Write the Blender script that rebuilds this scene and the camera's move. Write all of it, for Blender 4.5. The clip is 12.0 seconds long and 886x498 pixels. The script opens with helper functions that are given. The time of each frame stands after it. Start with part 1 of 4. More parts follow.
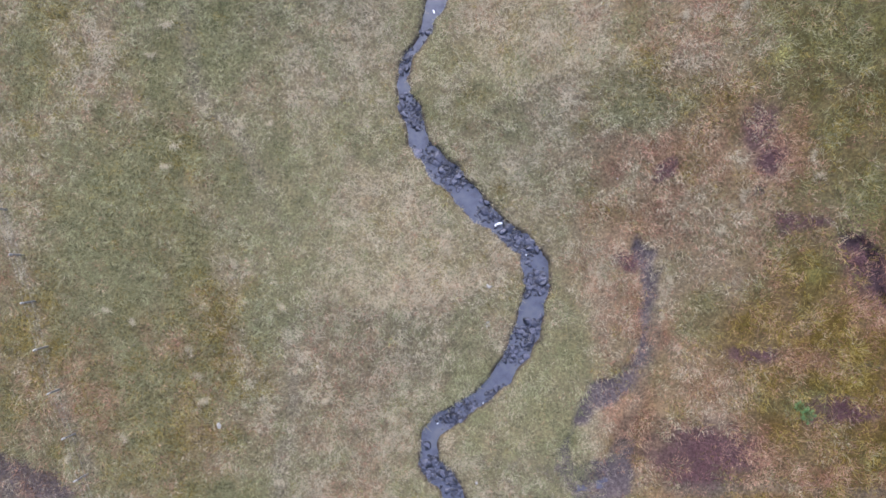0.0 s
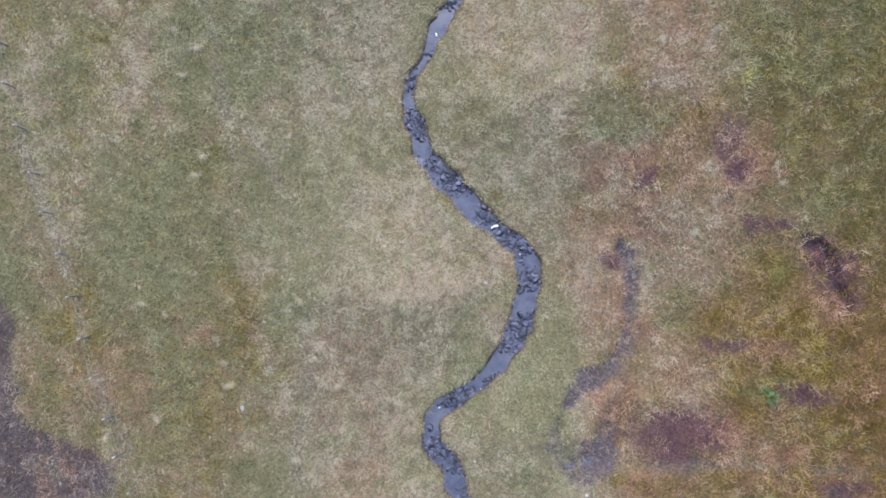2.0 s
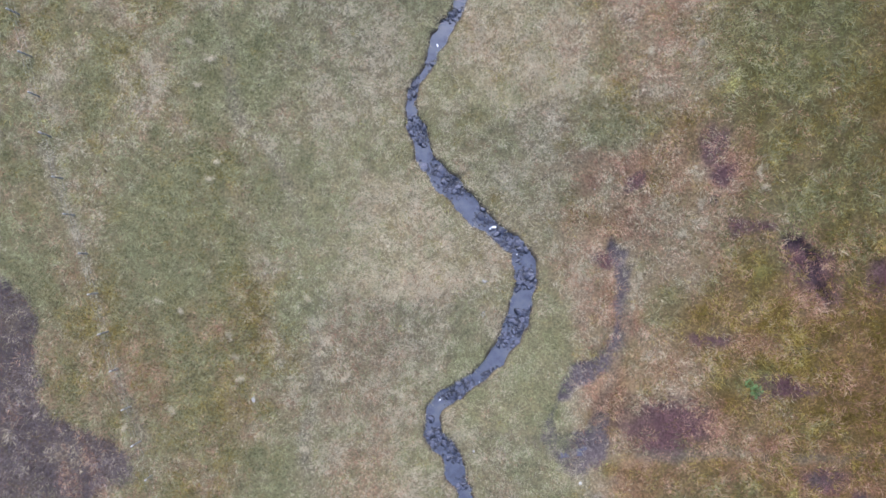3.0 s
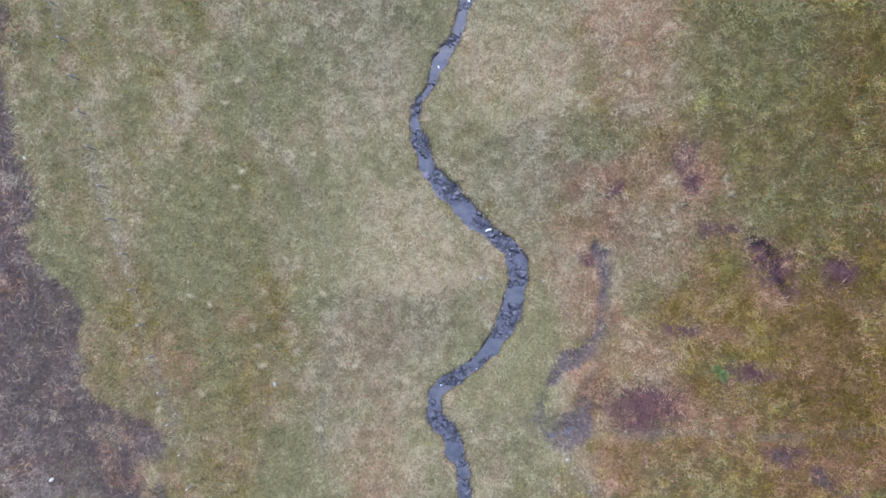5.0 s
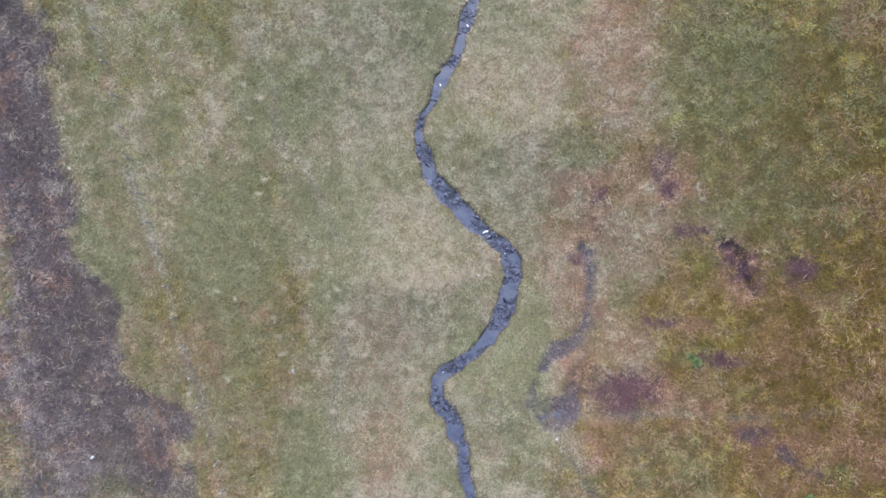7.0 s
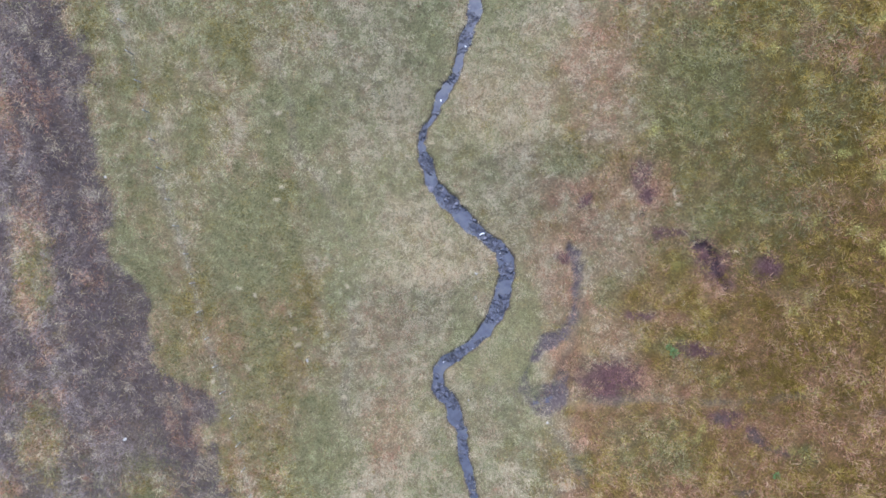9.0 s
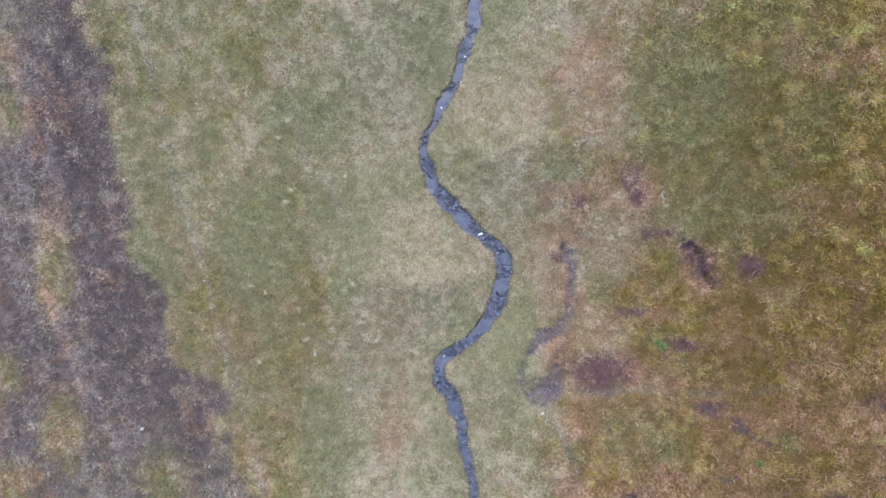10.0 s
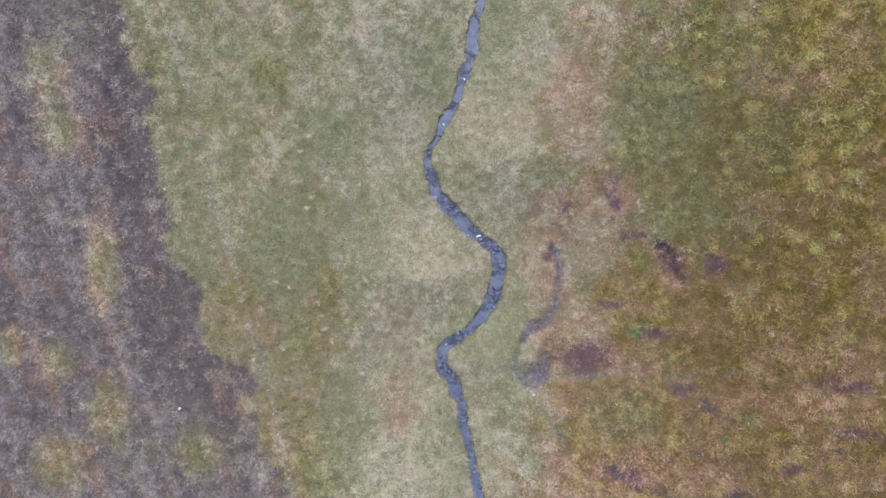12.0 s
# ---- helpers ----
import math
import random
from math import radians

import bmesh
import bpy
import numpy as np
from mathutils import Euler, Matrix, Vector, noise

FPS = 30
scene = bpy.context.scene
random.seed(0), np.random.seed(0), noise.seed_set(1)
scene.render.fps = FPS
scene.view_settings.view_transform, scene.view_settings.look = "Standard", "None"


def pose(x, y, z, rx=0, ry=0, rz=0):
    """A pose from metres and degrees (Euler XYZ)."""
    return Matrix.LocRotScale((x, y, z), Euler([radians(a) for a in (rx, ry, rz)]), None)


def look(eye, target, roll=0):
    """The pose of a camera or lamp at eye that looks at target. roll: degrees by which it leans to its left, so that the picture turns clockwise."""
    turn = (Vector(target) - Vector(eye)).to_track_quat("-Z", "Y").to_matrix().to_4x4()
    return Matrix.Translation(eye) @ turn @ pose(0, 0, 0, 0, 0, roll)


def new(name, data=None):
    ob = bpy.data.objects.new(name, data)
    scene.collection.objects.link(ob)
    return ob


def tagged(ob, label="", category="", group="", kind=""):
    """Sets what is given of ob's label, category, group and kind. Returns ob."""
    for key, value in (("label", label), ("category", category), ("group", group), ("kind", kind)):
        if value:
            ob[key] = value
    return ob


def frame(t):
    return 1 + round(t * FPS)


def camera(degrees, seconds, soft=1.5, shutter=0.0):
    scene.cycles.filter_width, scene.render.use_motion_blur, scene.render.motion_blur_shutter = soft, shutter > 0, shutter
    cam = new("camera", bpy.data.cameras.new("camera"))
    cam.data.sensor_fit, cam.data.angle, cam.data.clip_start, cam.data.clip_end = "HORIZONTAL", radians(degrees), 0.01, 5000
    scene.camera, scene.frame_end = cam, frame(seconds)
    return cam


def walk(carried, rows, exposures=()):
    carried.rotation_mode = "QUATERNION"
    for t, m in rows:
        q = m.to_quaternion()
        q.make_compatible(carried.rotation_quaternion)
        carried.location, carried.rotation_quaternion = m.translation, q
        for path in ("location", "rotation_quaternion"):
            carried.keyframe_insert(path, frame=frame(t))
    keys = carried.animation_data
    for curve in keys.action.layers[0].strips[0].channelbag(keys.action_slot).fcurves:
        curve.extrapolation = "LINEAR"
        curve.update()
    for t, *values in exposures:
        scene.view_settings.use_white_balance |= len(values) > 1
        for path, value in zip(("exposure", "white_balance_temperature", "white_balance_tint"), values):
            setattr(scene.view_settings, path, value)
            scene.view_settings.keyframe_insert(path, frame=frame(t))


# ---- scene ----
cam = camera(72.0, 12.0, soft=1.6)
PATH = [  # seconds, x, y, height, the tilt and the turn in degrees
    (0.0, -0.120, -0.074, 28.933, 0.0, 0.0, 0.346),
    (1.0, -0.183, -0.086, 30.393, 0.0, 0.0, 0.374),
    (2.0, -0.199, -0.072, 32.085, 0.0, 0.0, 0.402),
    (3.0, -0.239, -0.072, 33.851, 0.0, 0.0, 0.420),
    (5.0, -0.280, -0.055, 37.862, 0.0, 0.0, 0.386),
    (6.0, -0.327, -0.055, 39.961, 0.0, 0.0, 0.348),
    (7.0, -0.389, -0.053, 42.062, 0.0, 0.0, 0.305),
    (9.0, -0.427, -0.011, 46.330, 0.0, 0.0, 0.241),
    (9.5, -0.442, -0.035, 47.448, 0.0, 0.0, 0.240),
    (10.0, -0.458, -0.045, 48.875, 0.0, 0.0, 0.234),
    (10.5, -0.487, -0.041, 50.505, 0.0, 0.0, 0.223),
    (11.0, -0.532, -0.040, 52.186, 0.0, 0.0, 0.209),
    (11.5, -0.592, -0.037, 53.800, 0.0, 0.0, 0.193),
    (12.0, -0.666, -0.024, 55.363, 0.0, 0.0, 0.177),
]
walk(cam, [(t, pose(*p)) for t, *p in PATH], exposures=[(0.0, 1.465, 5460, 14), (2.0, 1.515, 5340, 12), (6.0, 1.57, 5260, 10), (12.0, 1.6, 5290, 8)])

# ---- world and sun: a bright overcast day ----
world = bpy.data.worlds.new("overcast_sky")
scene.world = world
world.use_nodes = True
wn = world.node_tree.nodes
sky = wn.new("ShaderNodeTexSky")
sky.sky_type = "NISHITA"
sky.sun_disc = False
sky.sun_elevation, sky.sun_rotation = radians(48), radians(352)
sky.air_density, sky.dust_density, sky.ozone_density = 1.0, 6.0, 1.0
wn["Background"].inputs["Strength"].default_value = 0.135
world.node_tree.links.new(sky.outputs["Color"], wn["Background"].inputs["Color"])
sun_data = bpy.data.lights.new("sun", "SUN")
sun_data.energy, sun_data.angle, sun_data.color = 0.9, radians(30), (1.0, 0.94, 0.86)
sun = new("sun", sun_data)
sun.matrix_world = look((math.sin(radians(352)) * 60, math.cos(radians(352)) * 60, 66), (0, 0, 0))


# ---- materials ----
class Nodes:
    """A node material, with short ways to add nodes."""

    def __init__(self, name, rough=0.8, spec=0.3):
        self.mat = bpy.data.materials.new(name)
        self.mat.use_nodes = True
        self.tree = self.mat.node_tree
        self.out = self.tree.nodes["Principled BSDF"]
        self.out.inputs["Roughness"].default_value = rough
        self.out.inputs["Specular IOR Level"].default_value = spec

    def add(self, kind, **values):
        n = self.tree.nodes.new(kind)
        for key, value in values.items():
            n.inputs[key].default_value = value
        return n

    def link(self, a, b):
        self.tree.links.new(a, b)

    def noise(self, scale, detail=4.0, rough=0.6):
        geo = self.add("ShaderNodeNewGeometry")
        n = self.add("ShaderNodeTexNoise", Scale=scale, Detail=detail, Roughness=rough)
        self.link(geo.outputs["Position"], n.inputs["Vector"])
        return n.outputs["Fac"]

    def ramp(self, fac, stops):
        n = self.add("ShaderNodeValToRGB")
        e = n.color_ramp.elements
        while len(e) < len(stops):
            e.new(0.5)
        for el, (at, c) in zip(e, stops):
            el.position, el.color = at, (*c, 1)
        self.link(fac, n.inputs["Fac"])
        return n.outputs["Color"]

    def mix(self, fac, a, b, way="MIX"):
        n = self.tree.nodes.new("ShaderNodeMix")
        n.data_type, n.blend_type = "RGBA", way
        for value, socket in ((fac, n.inputs[0]), (a, n.inputs[6]), (b, n.inputs[7])):
            if isinstance(value, (int, float)):
                socket.default_value = value
            elif isinstance(value, tuple):
                socket.default_value = (*value, 1)
            else:
                self.link(value, socket)
        return n.outputs[2]

    def math(self, way, a, b):
        n = self.tree.nodes.new("ShaderNodeMath")
        n.operation = way
        for value, socket in zip((a, b), n.inputs):
            if isinstance(value, (int, float)):
                socket.default_value = value
            else:
                self.link(value, socket)
        return n.outputs[0]

    def bump(self, height, strength, distance):
        n = self.add("ShaderNodeBump", Strength=strength, Distance=distance)
        self.link(height, n.inputs["Height"])
        self.link(n.outputs["Normal"], self.out.inputs["Normal"])

    def colour(self, c):
        self.link(c, self.out.inputs["Base Color"])
        return self


def leaf_material(name, stops, drift, rough=0.65, spec=0.25):
    """Blades and sprigs: every tuft has a tone of its own, every blade strays from it, and broad drifts run over the moor."""
    m = Nodes(name, rough, spec)
    tuft = m.add("ShaderNodeAttribute")
    tuft.attribute_name = "tuft"
    geo = m.add("ShaderNodeNewGeometry")
    tone = m.math("ADD", m.math("MULTIPLY", tuft.outputs["Fac"], 0.72), m.math("MULTIPLY", geo.outputs["Random Per Island"], 0.28))
    c = m.ramp(tone, stops)
    broad = m.math("MULTIPLY", m.noise(0.35, 3.0), 0.9)
    m.colour(m.mix(broad, c, m.mix(0.55, c, drift)))
    return m.mat


STRAW = leaf_material("straw_grass", [(0.1, (0.19, 0.155, 0.10)), (0.5, (0.305, 0.26, 0.17)), (0.9, (0.385, 0.34, 0.24))], (0.28, 0.24, 0.165))
GREEN = leaf_material("green_grass", [(0.1, (0.073, 0.074, 0.030)), (0.5, (0.141, 0.139, 0.060)), (0.9, (0.245, 0.234, 0.118))], (0.136, 0.140, 0.066))
OLIVE = leaf_material("olive_grass", [(0.12, (0.024, 0.019, 0.004)), (0.5, (0.094, 0.067, 0.009)), (0.88, (0.230, 0.174, 0.032))], (0.104, 0.069, 0.010), 0.75, 0.03)
BOG = leaf_material("bog_grass", [(0.1, (0.030, 0.031, 0.012)), (0.5, (0.108, 0.106, 0.037)), (0.9, (0.235, 0.222, 0.09))], (0.104, 0.100, 0.038), 0.75, 0.06)
RUST = leaf_material("rust_grass", [(0.1, (0.07, 0.036, 0.026)), (0.5, (0.213, 0.108, 0.067)), (0.9, (0.42, 0.275, 0.19))], (0.245, 0.128, 0.084), 0.75, 0.06)
REED = leaf_material("green_stalks", [(0.1, (0.12, 0.115, 0.06)), (0.5, (0.205, 0.195, 0.105)), (0.9, (0.31, 0.29, 0.18))], (0.20, 0.19, 0.10), 0.7, 0.15)
SEDGE = leaf_material("sedge_stalks", [(0.1, (0.075, 0.055, 0.012)), (0.5, (0.170, 0.127, 0.033)), (0.9, (0.32, 0.252, 0.080))], (0.17, 0.122, 0.034), 0.75, 0.03)
BUFF = leaf_material("buff_stalks", [(0.1, (0.15, 0.095, 0.06)), (0.5, (0.26, 0.175, 0.11)), (0.9, (0.40, 0.30, 0.20))], (0.30, 0.20, 0.13), 0.7, 0.15)
HEATHER = leaf_material("heather_sprigs", [(0.12, (0.026, 0.023, 0.025)), (0.5, (0.091, 0.073, 0.073)), (0.88, (0.26, 0.222, 0.20))], (0.118, 0.083, 0.085))
RED_HEATHER = leaf_material("red_heather_sprigs", [(0.1, (0.036, 0.019, 0.021)), (0.5, (0.098, 0.050, 0.055)), (0.9, (0.21, 0.125, 0.115))], (0.104, 0.050, 0.055), 0.8, 0.06)
LIME = leaf_material("lime_moss", [(0.1, (0.14, 0.135, 0.035)), (0.5, (0.27, 0.255, 0.075)), (0.9, (0.40, 0.385, 0.14))], (0.25, 0.235, 0.07))
FERN = leaf_material("fern_green", [(0.15, (0.06, 0.10, 0.03)), (0.5, (0.10, 0.18, 0.05)), (0.85, (0.17, 0.28, 0.09))], (0.10, 0.17, 0.06))


def soil_material():
    m = Nodes("peat_and_litter", 0.95, 0.08)
    litter = m.add("ShaderNodeAttribute")
    litter.attribute_name = "litter"
    fine = m.ramp(m.noise(7.0, 7.0, 0.78), [(0.34, (0.36, 0.34, 0.31)), (0.52, (0.92, 0.92, 0.92)), (0.68, (1.6, 1.56, 1.46))])
    c = m.mix(1.0, litter.outputs["Color"], fine, "MULTIPLY")
    c = m.mix(0.8, c, m.ramp(m.noise(1.7, 4.0), [(0.3, (0.7, 0.7, 0.7)), (0.7, (1.2, 1.15, 1.1))]), "MULTIPLY")
    m.colour(c)
    m.bump(m.noise(12.0, 7.0, 0.7), 0.9, 0.06)
    return m.mat


def water_material(name, base, ripple):
    m = Nodes(name, 0.08, 0.5)
    # the sky's grey-blue reflection is put into the colour, paler in some stretches
    c = m.ramp(m.noise(1.1, 6.0, 0.7), [(0.3, tuple(v * 0.6 for v in base)), (0.5, base), (0.72, (base[0] * 1.4, base[1] * 1.35, base[2] * 1.12))])
    m.colour(c)
    m.bump(m.noise(9.0, 3.0), ripple, 0.03)
    return m.mat


def stone_material(name, dark, light, rough, dark_below=0.0):
    m = Nodes(name, rough, 0.28)
    info = m.add("ShaderNodeObjectInfo")
    c = m.ramp(info.outputs["Random"], [(0.0, dark), (1.0, light)])
    if dark_below:  # near-black on the stone's lower part, up to a ragged edge
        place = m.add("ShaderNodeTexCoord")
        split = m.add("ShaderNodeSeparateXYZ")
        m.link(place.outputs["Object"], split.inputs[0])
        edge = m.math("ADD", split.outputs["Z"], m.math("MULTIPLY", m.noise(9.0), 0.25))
        c = m.mix(m.ramp(edge, [(dark_below, (0, 0, 0)), (dark_below + 0.12, (1, 1, 1))]), (0.010, 0.011, 0.015), c)
    c = m.mix(0.7, c, m.ramp(m.noise(11.0, 6.0), [(0.3, (0.45, 0.45, 0.47)), (0.7, (1.4, 1.38, 1.35))]), "MULTIPLY")
    m.colour(c)
    m.bump(m.noise(25.0, 5.0), 0.5, 0.02)
    return m.mat


def wood_material(name, dark, light):
    m = Nodes(name, 0.85, 0.25)
    m.colour(m.ramp(m.noise(30.0, 5.0), [(0.3, dark), (0.7, light)]))
    m.bump(m.noise(60.0, 4.0), 0.4, 0.01)
    return m.mat


SOIL = soil_material()
WATER = water_material("stream_water", (0.066, 0.069, 0.091), 0.3)
POOL = water_material("peat_pool_water", (0.075, 0.072, 0.095), 0.15)
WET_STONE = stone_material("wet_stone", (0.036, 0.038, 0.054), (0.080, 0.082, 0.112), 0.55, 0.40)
BLACK_STONE = stone_material("black_stone", (0.022, 0.023, 0.031), (0.06, 0.062, 0.085), 0.4)
GREY_STONE = stone_material("grey_stone", (0.06, 0.058, 0.052), (0.34, 0.33, 0.30), 0.8)
PALE_STONE = stone_material("pale_stone", (0.20, 0.195, 0.18), (0.36, 0.35, 0.325), 0.85)
WOOD = wood_material("pale_post_wood", (0.19, 0.18, 0.165), (0.42, 0.41, 0.385))
DARK_WOOD = wood_material("dark_post_wood", (0.08, 0.076, 0.070), (0.18, 0.172, 0.155))
foam_nodes = Nodes("foam", 0.6, 0.4)
foam_nodes.colour(foam_nodes.ramp(foam_nodes.noise(40.0), [(0.35, (0.35, 0.36, 0.39)), (0.7, (0.7, 0.71, 0.74))]))
FOAM = foam_nodes.mat
wire_nodes = Nodes("galvanised_wire", 0.45, 0.5)
wire_nodes.out.inputs["Metallic"].default_value = 1.0
wire_nodes.colour(wire_nodes.ramp(wire_nodes.noise(20.0), [(0.3, (0.22, 0.22, 0.22)), (0.7, (0.42, 0.42, 0.43))]))
WIRE = wire_nodes.mat

# ---- the plan of the moor, in metres ----
rng = np.random.default_rng(7)


def value_noise(x, y, cell, seed):
    """Smooth noise from -1 to 1 with features of about the given size."""
    gx, gy = np.asarray(x) / cell, np.asarray(y) / cell
    ix, iy = np.floor(gx).astype(np.int64), np.floor(gy).astype(np.int64)
    fx, fy = gx - ix, gy - iy
    fx, fy = fx * fx * (3 - 2 * fx), fy * fy * (3 - 2 * fy)

    def corner(a, b):
        h = (a * 374761393 + b * 668265263 + seed * 974634777) & 0x7FFFFFFF
        h = ((h ^ (h >> 13)) * 1274126177) & 0x7FFFFFFF
        return ((h ^ (h >> 16)) & 0xFFFF) / 32767.5 - 1

    low = corner(ix, iy) * (1 - fx) + corner(ix + 1, iy) * fx
    high = corner(ix, iy + 1) * (1 - fx) + corner(ix + 1, iy + 1) * fx
    return low * (1 - fy) + high * fy


def fbm(x, y, cell, seed, octaves=3):
    total, amp = 0, 1.0
    for k in range(octaves):
        c, s = math.cos(seed + 1.3 * k), math.sin(seed + 1.3 * k)  # each octave lies at an angle of its own
        total = total + amp * value_noise(x * c - y * s, x * s + y * c, cell / 2 ** k, seed + 17 * k)
        amp *= 0.5
    return total / 1.75


def smooth(a, b, v):
    u = np.clip((v - a) / (b - a), 0, 1)
    return u * u * (3 - 2 * u)


def curve_through(points, step):
    """A Catmull-Rom curve through rows of any width, sampled about every step metres."""
    p = np.array(points, float)
    p = np.vstack([2 * p[0] - p[1], p, 2 * p[-1] - p[-2]])
    out = []
    for a, b, c, d in zip(p, p[1:], p[2:], p[3:]):
        n = max(2, int(np.hypot(*(c - b)[:2]) / step))
        u = (np.arange(n) / n)[:, None]
        out.append(0.5 * (2 * b + (c - a) * u + (2 * a - 5 * b + 4 * c - d) * u ** 2 + (3 * b - a - 3 * c + d) * u ** 3))
    return np.vstack(out + [p[-2][None]])


# The stream's middle line and width, from the north end to the south end.
STREAM_NORTH = [(3.58, 36, 0.8), (3.03, 28, 0.8), (2.68, 22.49, 0.77), (2.39, 21.25, 0.72), (2.04, 20.26, 0.92), (1.99, 19.27, 1.03), (1.9, 18.03, 1.18), (1.6, 17.02, 0.93), (1.24, 16.02, 0.88), (0.89, 15.01, 0.67), (0.74, 14.26, 0.62), (0.43, 13.24, 0.62), (-0.08, 12.58, 0.73), (-0.6, 11.88, 0.77), (-0.74, 11.43, 0.74), (-0.98, 10.69, 0.63), (-1.34, 10.02, 0.52), (-1.84, 9.34, 0.53), (-2.06, 8.67, 0.5), (-2.14, 7.99, 0.5), (-1.94, 7.26, 0.72), (-1.67, 6.64, 1.06), (-1.52, 5.95, 0.95), (-1.27, 5.27, 0.92), (-0.91, 4.66, 0.98), (-0.06, 3.7, 1.35), (0.59, 3.06, 1.18), (1.39, 2.22, 1.19), (2.19, 1.5, 1.08), (2.71, 0.99, 0.77), (3.37, 0.46, 0.97)]
STREAM_SOUTH = [(4.09, -0.05, 1.14), (4.5, -0.73, 1.25), (4.69, -1.45, 1.26), (4.62, -2.16, 1.09), (4.37, -2.89, 1.2), (4.36, -3.47, 1.32), (4.25, -4.05, 1.35), (3.98, -4.69, 1.21), (3.67, -5.37, 1.16), (3.3, -5.96, 1.01), (2.79, -6.73, 1.04), (2.14, -7.48, 0.96), (1.44, -7.96, 0.93), (0.66, -8.5, 0.93), (-0.09, -9.01, 0.99), (-0.65, -9.65, 0.88), (-0.7, -10.31, 0.82), (-0.76, -11.04, 0.97), (-0.49, -11.65, 1.18), (0.13, -12.19, 1.06), (0.46, -12.92, 1.06), (0.62, -13.6, 1.14), (1.11, -14.59, 0.92), (1.23, -15.98, 0.92), (1.51, -17.38, 0.76), (1.85, -18.78, 0.6), (2.13, -19.9, 0.71), (2.36, -21.31, 0.77), (2.58, -22.45, 0.93), (2.81, -23.7, 0.82), (3.11, -30, 0.8), (3.81, -38, 0.8)]
STREAM = curve_through(STREAM_NORTH + STREAM_SOUTH, 0.12)
WATER_LEVEL = -0.10  # below the banks


def slope(y):
    """The moor falls to the south; far away it levels out."""
    return 1.0 + 6.44 * np.tanh(np.asarray(y) / 70)


VALLEY_DEPTH, VALLEY_WIDTH = 2.6, 7.0


def water_z(y):
    return float(slope(y)) - VALLEY_DEPTH + WATER_LEVEL


def blob_sum(x, y, blobs, seed, ragged=0.35):
    """Soft ragged ellipses: rows of x, y, the two radii, the turn in degrees."""
    total = np.zeros(np.shape(x))
    wx = x + fbm(x, y, 1.6, seed) * 0.55 + fbm(x, y, 0.5, seed + 5) * 0.25
    wy = y + fbm(x, y, 1.6, seed + 9) * 0.55 + fbm(x, y, 0.5, seed + 6) * 0.25
    for bx, by, rx, ry, turn in blobs:
        c, s = math.cos(radians(turn)), math.sin(radians(turn))
        u, v = ((wx - bx) * c + (wy - by) * s) / rx, (-(wx - bx) * s + (wy - by) * c) / ry
        total = np.maximum(total, 1 - smooth(1 - ragged, 1 + ragged, np.sqrt(u * u + v * v)))
    return total


# Patches of plants and bare peat: x, y, the two radii, the turn.
HEATHER_EAST = [(12.66, -9.98, 2.15, 1.54, 10), (19.83, -0.92, 1.03, 2.36, 33), (23.79, -1.51, 1.03, 0.92, 0), (16.02, 1.34, 0.62, 0.51, 0), (14.47, -5.03, 0.92, 0.41, 0), (18.81, -7.68, 1.33, 0.36, 0), (21.04, -12.67, 1.23, 0.62, 0), (36.2, -12.36, 2.67, 0.62, -5), (37.53, -16.96, 2.15, 0.51, 0), (15.63, -20.54, 1.64, 1.13, -30), (18.54, -22.13, 2.57, 1.03, -20), (23.74, -14.45, 1.03, 0.41, -40), (25.23, -15.51, 0.82, 0.31, -25), (26.39, -22.7, 1.23, 0.56, 0), (31.47, -19.93, 1.03, 0.72, 0)]
HEATHER_NEAR = [(14.38, 5.41, 0.75, 0.91, -10), (14.93, 3.9, 0.69, 0.53, 60), (8.88, -0.54, 0.43, 0.64, 15), (10.29, 3.84, 0.37, 0.37, 0), (18.4, -7.36, 1.07, 0.43, -5), (16.84, 1.47, 0.64, 0.37, -30)]
HEATHER_EAST += HEATHER_NEAR
HEATHER_EDGE = [(24.09, -29.2), (21.3, -29.1), (18.96, -28.61), (15.16, -27.66), (12.76, -26.44), (10.34, -27.13), (6.92, -26.38), (2.96, -25.74), (-0.06, -25.55), (-2.07, -24.67), (-4.76, -22.18), (-7.14, -23.48), (-9.51, -22.14), (-10.65, -19.3), (-11.74, -17.39), (-13.53, -18.76), (-16.17, -18.37), (-18.46, -16.97), (-22.78, -15.35), (-27.43, -14.5)]  # where the western heather ends: y, x
OLIVE_EDGE = [(24.27, 15.76), (18.64, 15.21), (11.93, 14.17), (8.04, 13.16), (5.08, 15.63), (2.1, 18.47), (-0.43, 15.83), (-4.03, 12.98), (-7.62, 14.28), (-10.18, 17.11), (-12.85, 12.08), (-16.63, 11.17), (-23.16, 13.91), (-27.42, 14.54)]  # where the eastern wet moor begins: y, x
CLEARINGS = [(-35.27, 15.13, 2.15, 3.08, 0), (-34.06, 10.32, 2.05, 2.31, 0), (-31.17, -1.58, 1.44, 4.1, 0), (-35.69, -10.34, 1.44, 2.05, 0), (-35.7, -19.86, 2.57, 2.57, 0), (-31.03, -14.52, 1.95, 3.08, 0), (-23.17, -18.76, 2.05, 2.31, 0), (-39.7, -8.78, 1.28, 1.54, 0)]
